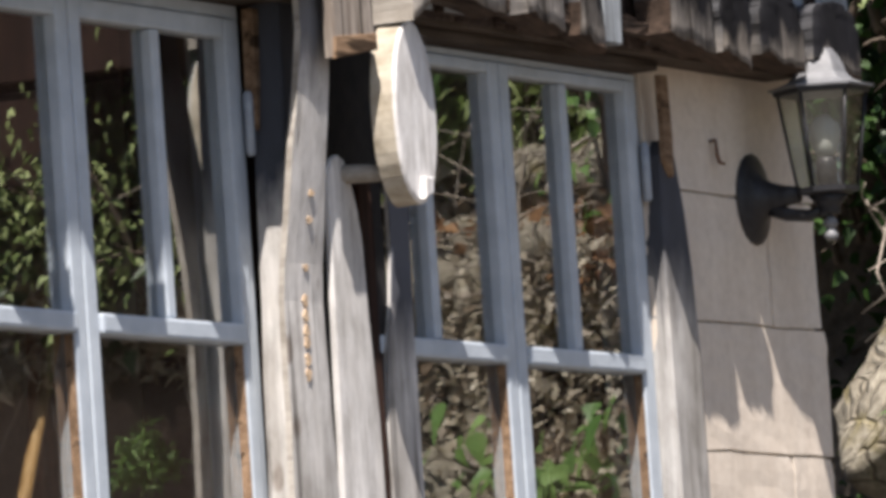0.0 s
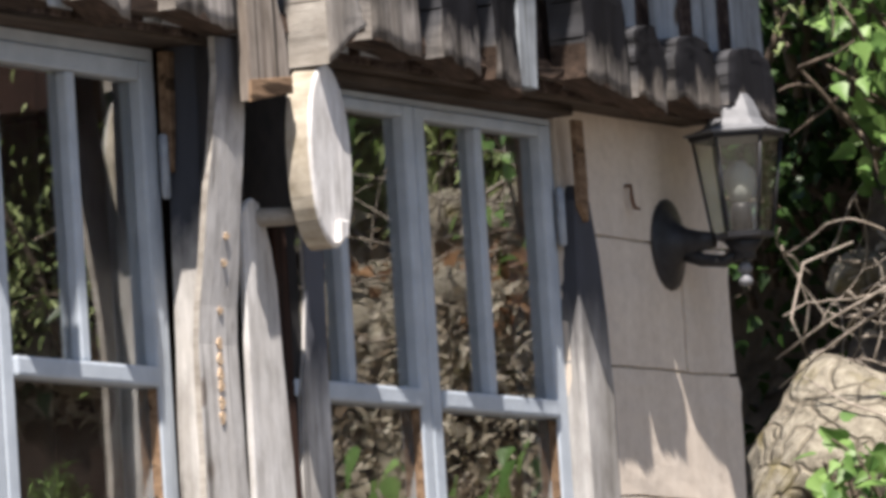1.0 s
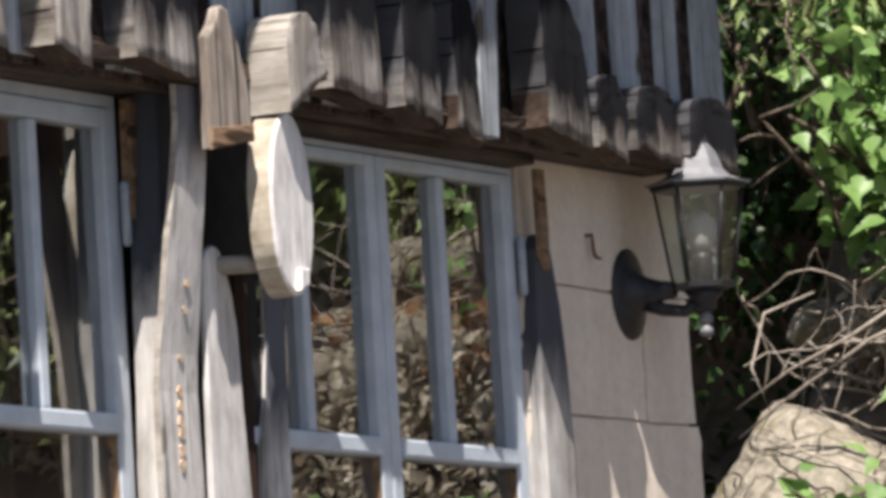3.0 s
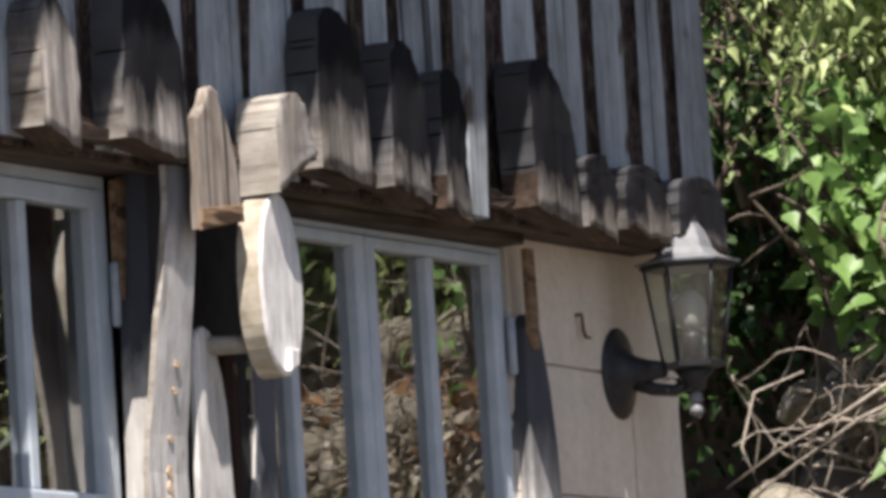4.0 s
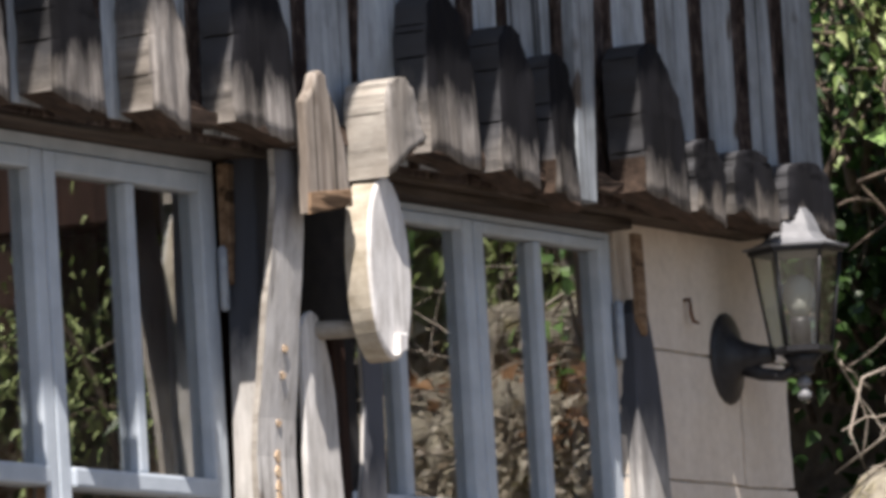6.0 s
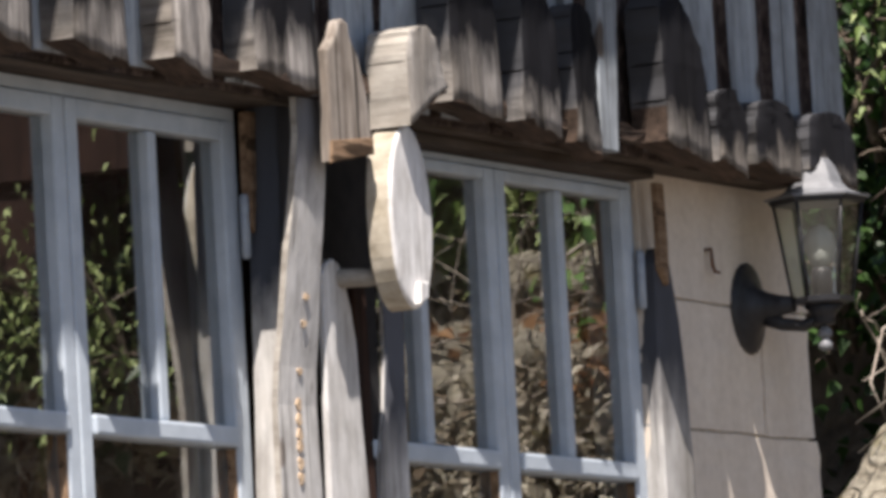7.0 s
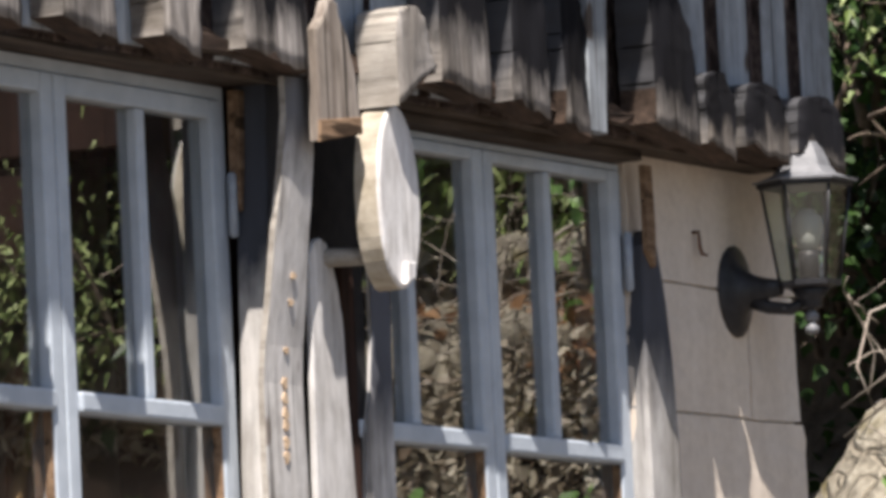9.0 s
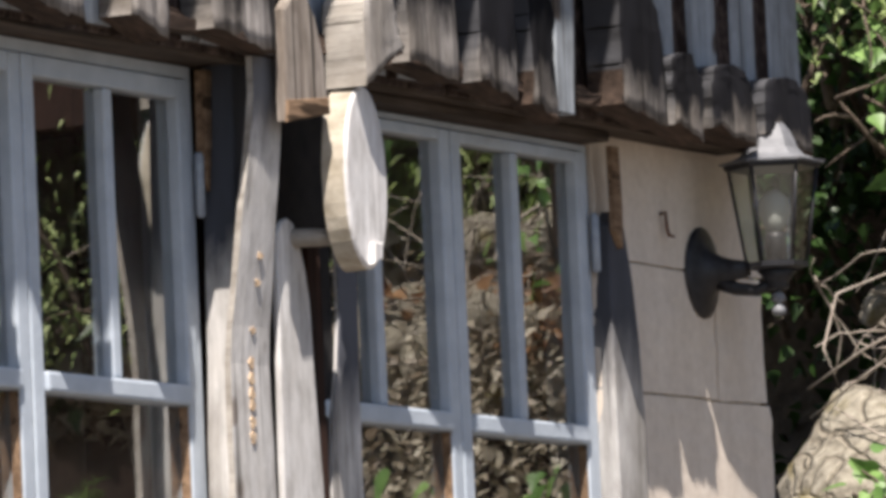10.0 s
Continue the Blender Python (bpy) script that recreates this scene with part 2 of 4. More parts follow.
mixer2, clear2, mirror2 = gn2.new("ShaderNodeMixShader"), gn2.new("ShaderNodeBsdfTransparent"), gn2.new("ShaderNodeBsdfGlossy")
mirror2.inputs["Roughness"].default_value = 0.15
clear2.inputs["Color"].default_value = (0.9, 0.92, 0.89, 1)
mixer2.inputs[0].default_value = 0.17
gl2.new(clear2.outputs[0], mixer2.inputs[1])
gl2.new(mirror2.outputs[0], mixer2.inputs[2])
gl2.new(mixer2.outputs[0], gn2["Material Output"].inputs["Surface"])
BULB, _, _, bb = material("white bulb", 0.25)
bb.inputs["Base Color"].default_value = (0.33, 0.34, 0.32, 1)


# ---------- building helpers ----------
def mesh_of(name, bm, mats):
    me = bpy.data.meshes.new(name)
    bm.to_mesh(me)
    bm.free()
    for m in mats if isinstance(mats, (list, tuple)) else (mats,):
        me.materials.append(m)
    return me


def part(name, bm, mats, parent, label="", at=None):
    ob = new(name, mesh_of(name, bm, mats))
    if at is not None:
        ob.matrix_basis = at
    ob.parent = parent
    if label:
        ob["label"] = label
    return ob


def empty(name, at=(0, 0, 0)):
    ob = new(name)
    ob.location = at
    return ob


def box(x0, x1, y0, y1, z0, z1, bevel=0.0, bm=None):
    bm = bm or bmesh.new()
    made = bmesh.ops.create_cube(bm, size=1, matrix=Matrix.Translation(((x0 + x1) / 2, (y0 + y1) / 2, (z0 + z1) / 2)) @ Matrix.Diagonal((x1 - x0, y1 - y0, z1 - z0, 1)))
    if bevel:
        edges = {e for v in made["verts"] for e in v.link_edges}
        bmesh.ops.bevel(bm, geom=list(edges), offset=bevel, segments=2, affect="EDGES", profile=0.6)
    return bm


def slab(outline, y_front, y_back, bevel=0.004, wobble=0.0, seed=0):
    """A flat board from an outline in (x, z), its front towards -y; edge faces take the second material."""
    bm = bmesh.new()
    if outline_area(outline) < 0:
        outline = outline[::-1]
    vs = [bm.verts.new((x, y_front, z)) for x, z in outline]
    front = bm.faces.new(vs)
    out = bmesh.ops.extrude_face_region(bm, geom=[front])
    moved = [v for v in out["geom"] if isinstance(v, bmesh.types.BMVert)]
    for v in moved:
        v.co.y = y_back
    bmesh.ops.recalc_face_normals(bm, faces=bm.faces)
    for f in bm.faces:
        f.material_index = 0 if abs(f.normal.y) > 0.7 else 1
    if bevel:
        rim = [e for e in bm.edges if all(abs(v.co.y - y_front) < 1e-6 for v in e.verts)]
        bmesh.ops.bevel(bm, geom=rim, offset=bevel, segments=2, affect="EDGES", profile=0.5)
    if wobble:
        for v in bm.verts:
            v.co += noise.noise_vector(v.co * 14 + Vector((seed * 3.1, 0, 0))) * wobble
    return bm


def outline_area(o):
    return sum(a[0] * b[1] - b[0] * a[1] for a, b in zip(o, o[1:] + o[:1])) / 2


def tube(points, radii, sides=6, bm=None):
    bm = bm or bmesh.new()
    rings = []
    for i, (p, r) in enumerate(zip(points, radii)):
        p = Vector(p)
        a = Vector(points[max(i - 1, 0)])
        c = Vector(points[min(i + 1, len(points) - 1)])
        q = (c - a).to_track_quat("Z", "X")
        rings.append([bm.verts.new(p + q @ Vector((math.cos(k * math.tau / sides) * r, math.sin(k * math.tau / sides) * r, 0))) for k in range(sides)])
    for a, b in zip(rings, rings[1:]):
        for k in range(sides):
            bm.faces.new((a[k], a[(k + 1) % sides], b[(k + 1) % sides], b[k]))
    bm.faces.new(rings[0][::-1])
    bm.faces.new(rings[-1])
    for f in bm.faces:
        f.smooth = True
    return bm


def lathe(profile, sides, bm=None, turn=0.0, smooth=True):
    """Rings of (radius, height) round z."""
    bm = bm or bmesh.new()
    rings = [[bm.verts.new((r * math.cos(turn + k * math.tau / sides), r * math.sin(turn + k * math.tau / sides), z)) for k in range(sides)] for r, z in profile]
    for a, b in zip(rings, rings[1:]):
        for k in range(sides):
            bm.faces.new((a[k], a[(k + 1) % sides], b[(k + 1) % sides], b[k])).smooth = smooth
    bm.faces.new(rings[0][::-1])
    bm.faces.new(rings[-1])
    bmesh.ops.recalc_face_normals(bm, faces=bm.faces)
    return bm


def live_board(x_top, x_bot, z_top, z_bot, y_front, y_back, seed, wave=0.006, steps=12):
    """A board with waney edges; x_top and x_bot are its (left, right) at both ends."""
    left, right = [], []
    for i in range(steps + 1):
        k = i / steps
        z = z_bot + (z_top - z_bot) * k
        n1 = noise.noise((seed * 7.3, z * 5.0, 0.3)) + 0.4 * noise.noise((seed * 7.3, z * 19.0, 4.3))
        n2 = noise.noise((seed * 7.3 + 50, z * 5.0, 0.7)) + 0.4 * noise.noise((seed * 7.3 + 50, z * 19.0, 1.7))
        left.append((x_bot[0] + (x_top[0] - x_bot[0]) * k + n1 * wave, z))
        right.append((x_bot[1] + (x_top[1] - x_bot[1]) * k + n2 * wave, z))
    return slab(left + right[::-1], y_front, y_back, 0.003)


# ---------- ground and house shell ----------
def grid_sheet(size, n, height):
    bm = bmesh.new()
    bmesh.ops.create_grid(bm, x_segments=n, y_segments=n, size=size)
    for v in bm.verts:
        v.co.z = height(v.co.x, v.co.y)
    return bm


ground = new("ground", mesh_of("ground", grid_sheet(400, 60, lambda x, y: 0.0), GRAVEL))
tagged(ground, "dry gravel and earth ground round the house", "ground", kind="structure")

TOP, SILL = 3.231, 1.95                       # window heights
W1, W2 = (-1.947, -0.797), (-0.452, 0.662)    # window openings along the wall
bm = bmesh.new()
for x0, x1 in ((-4.0, W1[0]), (W1[1], W2[0]), (W2[1], 1.345)):
    box(x0, x1, 0.03, 0.24, 0, 3.3, bm=bm)
for x0, x1 in (W1, W2):
    box(x0, x1, 0.03, 0.24, 0, SILL, bm=bm)
    box(x0, x1, 0.03, 0.24, TOP, 3.3, bm=bm)
wall_south = new("wall_south", mesh_of("wall_south", bm, DARK_BOARD))
tagged(wall_south, "house wall of light blocks and weathered planks round two windows", "wall", kind="structure")
bm = bmesh.new()
box(1.2, 1.345, 0.24, 4.2, 0, 4.7, bm=bm)
wall_east = new("wall_east", mesh_of("wall_east", bm, BLOCK))
tagged(wall_east, "light concrete block end wall of the house", "wall", kind="structure")
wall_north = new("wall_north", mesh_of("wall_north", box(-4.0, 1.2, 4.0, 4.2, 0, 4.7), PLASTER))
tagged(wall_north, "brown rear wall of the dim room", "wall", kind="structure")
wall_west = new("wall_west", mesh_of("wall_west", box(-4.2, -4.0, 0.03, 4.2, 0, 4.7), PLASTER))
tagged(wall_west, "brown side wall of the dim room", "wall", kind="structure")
floor = new("floor", mesh_of("floor", box(-4.0, 1.2, 0.24, 4.0, 0.9, 1.0), DARK_BOARD))
tagged(floor, "dark brown board floor of the dim room", "floor", kind="structure")
ceiling = new("ceiling", mesh_of("ceiling", box(-4.0, 1.2, 0.24, 4.0, 3.4, 3.5), DARK_BOARD))
tagged(ceiling, "dark brown board ceiling of the dim room", "ceiling", kind="structure")
bm = bmesh.new()
for y0, z0, y1, z1 in ((-0.482, 4.60, 2.1, 6.2), (4.8, 4.60, 2.1, 6.2)):
    vs = [bm.verts.new((x, y, z + k)) for k in (0, 0.14) for x, y, z in ((-4.6, y0, z0), (1.62, y0, z0), (1.62, y1, z1), (-4.6, y1, z1))]
    for q in ((0, 1, 2, 3), (7, 6, 5, 4), (0, 4, 5, 1), (1, 5, 6, 2), (2, 6, 7, 3), (3, 7, 4, 0)):
        bm.faces.new([vs[i] for i in q])
bmesh.ops.recalc_face_normals(bm, faces=bm.faces)
roof = new("roof", mesh_of("roof", bm, ROOFING))
tagged(roof, "dark pitched roof with overhanging eaves", "roof", kind="structure")

# upper wall: core, bark-covered under-boards, grey waney boards over them
wall_upper = new("wall_upper", mesh_of("wall_upper", box(-4.0, 1.345, -0.06, 0.2, 3.3, 4.62), DARK_BOARD))
tagged(wall_upper, "upper house wall of grey waney boards over bark-covered boards", "wall", kind="structure")
lintel = new("trim", mesh_of("trim", box(-4.0, 1.2, -0.075, 0.03, 3.233, 3.256, 0.003), BROWN_BOARD))
tagged(lintel, "brown weathered drip board above the windows", "trim", kind="structure")
lintel_low = new("trim", mesh_of("trim", box(-0.45, 0.66, -0.045, 0.03, 3.214, 3.2325, 0.003), BROWN_BOARD))
tagged(lintel_low, "narrow brown board under the drip board", "trim", kind="structure")


# ---------- windows ----------
def window(name, x0, x1, mullion, muntins, label, TOP=TOP, head=0.022, rail=0.034):
    """Two painted casements: tall panes in pairs above a ledge bar, one wide pane below it in each."""
    w = tagged(empty(name, ((x0 + x1) / 2, 0, SILL)), label, "window", kind="structure")
    back = Matrix.Translation((-(x0 + x1) / 2, 0, -SILL))

    def bit(nm, bm, mats, parent=w, label=""):
        bmesh.ops.transform(bm, matrix=back, verts=bm.verts)
        return part(nm, bm, mats, parent, label)

    bit("head", box(x0, x1, 0.006, 0.10, TOP - head, TOP, 0.002), PAINT)
    bit("jamb", box(x0, x0 + 0.02, 0.006, 0.10, SILL, TOP - head, 0.002), PAINT)
    bit("jamb", box(x1 - 0.02, x1, 0.006, 0.10, SILL, TOP - head, 0.002), PAINT)
    bit("sill", box(x0 - 0.03, x1 + 0.03, -0.04, 0.10, SILL - 0.04, SILL, 0.004), PAINT)
    for a, b, hang, mu in ((x0 + 0.021, mullion - 0.002, x0, muntins[0]), (mullion + 0.002, x1 - 0.021, x1, muntins[1])):
        left, right = a == x0 + 0.021, hang == x1
        sa = 0.034 if left else 0.037
        ia, ib = a + sa, b - (0.037 if left else 0.034)
        z0, z1 = SILL + 0.002, TOP - head - 0.002
        c = tagged(bit("casement", box(a, ia, 0, 0.045, z0, z1, 0.005), PAINT), "blue-grey painted casement")
        bit("stile", box(ib, b, 0, 0.045, z0, z1, 0.005), PAINT, c)
        bit("top_rail", box(ia, ib, 0.001, 0.045, z1 - rail, z1, 0.004), PAINT, c)
        bit("bottom_rail", box(ia, ib, 0.001, 0.045, z0, z0 + 0.07, 0.004), PAINT, c)
        bit("ledge_bar", box(ia, ib, -0.008, 0.045, 2.656, 2.690, 0.006), PAINT, c)
        bit("muntin", box(mu[0], mu[1], 0.003, 0.043, 2.691, z1 - rail - 0.001, 0.005), PAINT, c)
        for p0, p1, q0, q1 in ((ia, mu[0], 2.691, z1 - rail - 0.001), (mu[1], ib, 2.691, z1 - rail - 0.001), (ia, ib, z0 + 0.071, 2.655)):
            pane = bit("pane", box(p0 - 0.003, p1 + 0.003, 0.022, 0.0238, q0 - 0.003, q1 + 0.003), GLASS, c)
            pane.visible_shadow = False
        bit("glazing_bead", box(ib - 0.003, ib, 0.004, 0.021, z0 + 0.072, 2.654), FRESH_SAWN, c, "bare brown timber bead")
        for hz in (3.03, 2.2) if right or name == "window_1" else ():
            hx = hang + (0.004 if left else -0.004)
            bit("hinge", tube([(hx, -0.007, hz - 0.055), (hx, -0.007, hz - 0.05), (hx, -0.007, hz + 0.05), (hx, -0.007, hz + 0.055)], [0.005, 0.009, 0.009, 0.005], 8), IRON, c, "grey steel hinge")
    return w


window("window_1", W1[0], W1[1], -1.358, ((-1.655, -1.627), (-1.092, -1.064)), "blue-grey painted casement window with a dim room behind")
window("window_2", W2[0], W2[1], 0.117, ((-0.177, -0.149), (0.354, 0.382)), "blue-grey painted casement window reflecting shrubs and rocks", 3.212, 0.012, 0.021)


# ---------- planks between and beside the windows ----------
def plank(outline, y0, y1, label, mats=(PALE_PLANK, PALE_PLANK), bevel=0.004, name="plank"):
    zs = [z for _, z in outline]
    xs = [x for x, _ in outline]
    cx, cz = (min(xs) + max(xs)) / 2, min(zs)
    ob = new(name, mesh_of(name, slab([(x - cx, z - cz) for x, z in outline], y0, y1, bevel, 0.002, cx), list(mats)))
    ob.location = (cx, 0, cz)
    return tagged(ob, label, "plank", "planks between the windows")


def wavy(x_of, z0, z1, n, amp, seed):
    return [(x_of(k / n) + amp * noise.noise((seed, k * 0.9, 0)), z0 + (z1 - z0) * k / n) for k in range(n + 1)]


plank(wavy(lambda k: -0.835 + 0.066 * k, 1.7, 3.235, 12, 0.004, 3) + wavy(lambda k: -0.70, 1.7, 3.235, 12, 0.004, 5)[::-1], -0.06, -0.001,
      "grey weathered post with shade painted on its upper half beside the window", (POST_PLANK, POST_PLANK))


def bowed_board(left, right, z0, z1, y_of, thick, rows=24, across=4):
    """A board built in rows, so that it can bow; left, right and y_of follow the share of its height."""
    bm = bmesh.new()
    sheets = []
    for back in (0, thick):
        sheets.append([[bm.verts.new((left(k) + (right(k) - left(k)) * i / across, y_of(k) + back + (0.002 if back == 0 and i in (0, across) else 0.0), z0 + (z1 - z0) * k)) for i in range(across + 1)] for k in (r / rows for r in range(rows + 1))])
    front, rear = sheets
    for r in range(rows):
        for i in range(across):
            bm.faces.new((front[r][i], front[r][i + 1], front[r + 1][i + 1], front[r + 1][i])).material_index = 0
            bm.faces.new((rear[r][i], rear[r + 1][i], rear[r + 1][i + 1], rear[r][i + 1])).material_index = 0
        for i in (0, across):
            bm.faces.new((front[r][i], front[r + 1][i], rear[r + 1][i], rear[r][i])).material_index = 1
    for r in (0, rows):
        for i in range(across):
            bm.faces.new((front[r][i], rear[r][i], rear[r][i + 1], front[r][i + 1])).material_index = 1
    bmesh.ops.recalc_face_normals(bm, faces=bm.faces)
    return bm


def bow(k):
    return 0.058 * min(1.0, max(0.0, (k * 1.535 - 1.05) / 0.4))


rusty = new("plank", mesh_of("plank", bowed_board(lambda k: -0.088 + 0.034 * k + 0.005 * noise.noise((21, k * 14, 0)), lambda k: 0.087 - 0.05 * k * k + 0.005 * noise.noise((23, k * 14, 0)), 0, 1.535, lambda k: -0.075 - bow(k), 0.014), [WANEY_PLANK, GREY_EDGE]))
rusty.location = (-0.772, 0, 1.7)
tagged(rusty, "pale waney plank bowed outwards with a row of rust marks", "plank", "planks between the windows")
for k, z in enumerate((2.60, 2.625, 2.655, 2.675, 2.70, 2.725, 2.78, 2.86, 2.905)):
    ring = [(0.008 * math.cos(a) * (1 + 0.3 * math.sin(3 * a + k)), (0.011 if z < 2.75 else 0.006) * math.sin(a)) for a in (math.tau * i / 12 for i in range(12))]
    out = bow((z - 1.7) / 1.535)
    part("rust_mark", slab(ring, -0.0785 - out, -0.0735 - out, 0.0), [RUST, RUST], rusty, "orange rust mark", Matrix.Translation((-0.778 + 0.03 * (z - 2.6) - rusty.location.x, 0, z - 1.7)))
plank(wavy(lambda k: -0.695 + 0.04 * k, 1.7, 2.95, 10, 0.004, 8) + [(-0.634, 2.975), (-0.616, 2.982), (-0.594, 2.975), (-0.575, 2.94), (-0.56, 2.9), (-0.548, 2.844), (-0.543, 2.71), (-0.527, 2.54), (-0.51, 1.7)],
      -0.07, -0.06, "pale waney plank with a rounded pointed top", (PALE_PLANK, PALE_PLANK))
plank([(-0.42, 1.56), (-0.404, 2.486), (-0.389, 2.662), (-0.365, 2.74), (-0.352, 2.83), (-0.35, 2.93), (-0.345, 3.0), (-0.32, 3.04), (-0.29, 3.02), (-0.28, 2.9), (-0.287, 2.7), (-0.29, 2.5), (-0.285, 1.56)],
      -0.016, -0.0075, "grey waney plank with painted shade standing before the window's edge", (SHADED_PLANK, PALE_PLANK), 0.002)
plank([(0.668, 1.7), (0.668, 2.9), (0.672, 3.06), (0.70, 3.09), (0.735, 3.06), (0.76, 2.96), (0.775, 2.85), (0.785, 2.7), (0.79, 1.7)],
      -0.03, 0.028, "grey waney plank between window and block wall", (SHADED_PLANK, SHADED_PLANK))
plank([(0.672, 3.05), (0.672, 3.208), (0.70, 3.208), (0.705, 3.1), (0.70, 3.02)], -0.045, -0.031, "short brown strip of wood under the drip board", (FRESH_SAWN, FRESH_SAWN))
plank([(-0.80, 3.03), (-0.795, 3.225), (-0.772, 3.225), (-0.778, 3.1), (-0.79, 3.02)], -0.022, -0.002, "short brown strip of wood beside the window", (FRESH_SAWN, FRESH_SAWN), 0.002)
# added black sheet: hides the window edge and stands for the gap's shade
plank([(-0.70, 1.7), (-0.36, 1.7), (-0.36, 3.225), (-0.70, 3.225)], -0.007, -0.003, "black sheet added behind the planks as the gap's shade", (GAP_BLACK, GAP_BLACK), 0.0)
plank(wavy(lambda k: -0.5, 1.7, 2.95, 10, 0.005, 31) + wavy(lambda k: -0.452, 1.7, 2.95, 10, 0.006, 33)[::-1], -0.04, -0.008, "dark brown batten in the gap between planks", (DARK_BOARD, DARK_BOARD))


# ---------- wooden shingles along the foot of the upper wall ----------
def shingle(x0, x1, z0, z1, y_front=-0.17, y_back=-0.102, top=1.0, label="thick weathered wooden shingle with a rounded top", mats=None, arch=0.0, slope=0.0, tilt=0.03, apex=-0.2, mould=3.3):
    """A short thick slab with a rounded top, split and uneven, its foot showing brown wood."""
    w, h, cx = x1 - x0, z1 - z0, (x0 + x1) / 2
    rnd = random.Random(round(cx * 1000))
    rows, nu, nd = 22, 10, 4
    shoulder = 1 - 0.6 * top
    brown = cx > 0.1 and h > 0.18
    cuts = {rnd.randrange(3, 12), rnd.randrange(11, 17), rnd.randrange(6, 18)}
    bm = bmesh.new()
    rings = []
    steps = [(float(j), 0.0) for j in range(rows + 1)]
    for c in cuts:
        steps += [(c + 0.35, 0.0), (c + 0.5, 1.0), (c + 0.65, 0.0)]
    for j, cleft in sorted(steps):
        t = math.sin(0.5 * math.pi * j / rows) ** 0.9
        k = max(0.0, (t - shoulder) / (1 - shoulder))
        k2 = max(0.0, (t - 0.6 * shoulder) / (1 - 0.6 * shoulder))
        ax = apex * w
        off = slope * k * w + 0.006 * noise.noise((cx * 9, j * 0.35, 2))
        left = off + ax - (w / 2 + ax) * max(0.15, math.sqrt(max(0.0, 1 - k ** 4.5))) + 0.004 * noise.noise((cx * 9, j * 0.3, 5))
        right = off + ax + (w / 2 - ax) * max(0.1, math.sqrt(max(0.0, 1 - k2 ** 2.3))) + 0.007 * noise.noise((cx * 9, j * 0.5, 9))
        cut = 0.009 * cleft
        ring = []
        for i in range(nu + 1):
            x = left + (right - left) * i / nu
            y = y_front + 0.006 * noise.noise((x * 45, cx * 7, t * h * 7)) + 0.003 * noise.noise((x * 130, cx * 3, t * h * 14)) + (0.006 if i in (0, nu) else 0)
            ring.append((x, y))
        for i in range(1, nd):
            ring.append((right + 0.003 * noise.noise((i, j, cx)), y_front + (y_back - y_front) * i / nd))
        ring += [(right, y_back), (left, y_back)]
        for i in range(nd - 1, 0, -1):
            ring.append((left + cut + 0.001 * noise.noise((i * 0.7, j * 0.4, cx * 5)), y_front + (y_back - y_front) * i / nd))
        vs = []
        for x, y in ring:
            z = t * h
            if j < 6:
                u = min(1, max(0, (x + w / 2) / w))
                z += (1 - j / 6) * (arch * math.sin(math.pi * u) + 0.013 * noise.noise((cx * 11, x * 28, 3)) + 0.006 * noise.noise((cx * 5, x * 90, 8)) + tilt * (0.5 - u))
            vs.append(bm.verts.new((x, y, z + z0 - mould)))
        rings.append(vs)
    n = len(rings[0])
    for a, b in zip(rings, rings[1:]):
        for i in range(n):
            f = bm.faces.new((a[i], a[(i + 1) % n], b[(i + 1) % n], b[i]))
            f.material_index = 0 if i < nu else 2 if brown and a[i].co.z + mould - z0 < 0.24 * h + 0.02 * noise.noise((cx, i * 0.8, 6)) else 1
            f.smooth = i < nu
    bm.faces.new(rings[0][::-1]).material_index = 2
    bm.faces.new(rings[-1]).material_index = 1
    bmesh.ops.recalc_face_normals(bm, faces=bm.faces)
    tall = h > 0.18
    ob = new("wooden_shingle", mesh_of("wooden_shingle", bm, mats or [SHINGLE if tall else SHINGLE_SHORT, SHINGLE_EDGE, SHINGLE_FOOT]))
    ob.location = (cx, 0, mould)
    return tagged(ob, label, "shingle", "shingles above the windows")


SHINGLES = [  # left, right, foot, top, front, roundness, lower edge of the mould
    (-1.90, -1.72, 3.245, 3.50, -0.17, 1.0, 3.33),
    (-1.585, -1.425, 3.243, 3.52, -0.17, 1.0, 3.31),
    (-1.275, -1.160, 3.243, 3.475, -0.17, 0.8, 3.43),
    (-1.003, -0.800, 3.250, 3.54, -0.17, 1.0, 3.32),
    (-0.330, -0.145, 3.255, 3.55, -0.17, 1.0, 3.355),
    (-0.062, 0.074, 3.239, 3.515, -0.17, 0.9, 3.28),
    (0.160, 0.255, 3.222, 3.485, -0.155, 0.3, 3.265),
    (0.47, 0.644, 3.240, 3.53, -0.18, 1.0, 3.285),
    # edge set low on these short ones, painting shade over their sides
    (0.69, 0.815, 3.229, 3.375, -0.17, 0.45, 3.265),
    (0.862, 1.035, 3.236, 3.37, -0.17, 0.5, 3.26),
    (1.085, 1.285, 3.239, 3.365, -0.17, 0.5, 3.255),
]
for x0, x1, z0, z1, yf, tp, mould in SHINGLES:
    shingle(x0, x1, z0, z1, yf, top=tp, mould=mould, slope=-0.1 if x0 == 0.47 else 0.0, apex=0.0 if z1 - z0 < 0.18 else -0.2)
shingle(-0.565, -0.43, 3.232, 3.375, -0.21, -0.125, top=1.0, arch=0.012, tilt=-0.07, apex=-0.05, label="pale arched wooden shingle hanging before the drip board", mats=[GRAZED_FACE, GREY_EDGE, SHINGLE_FOOT])

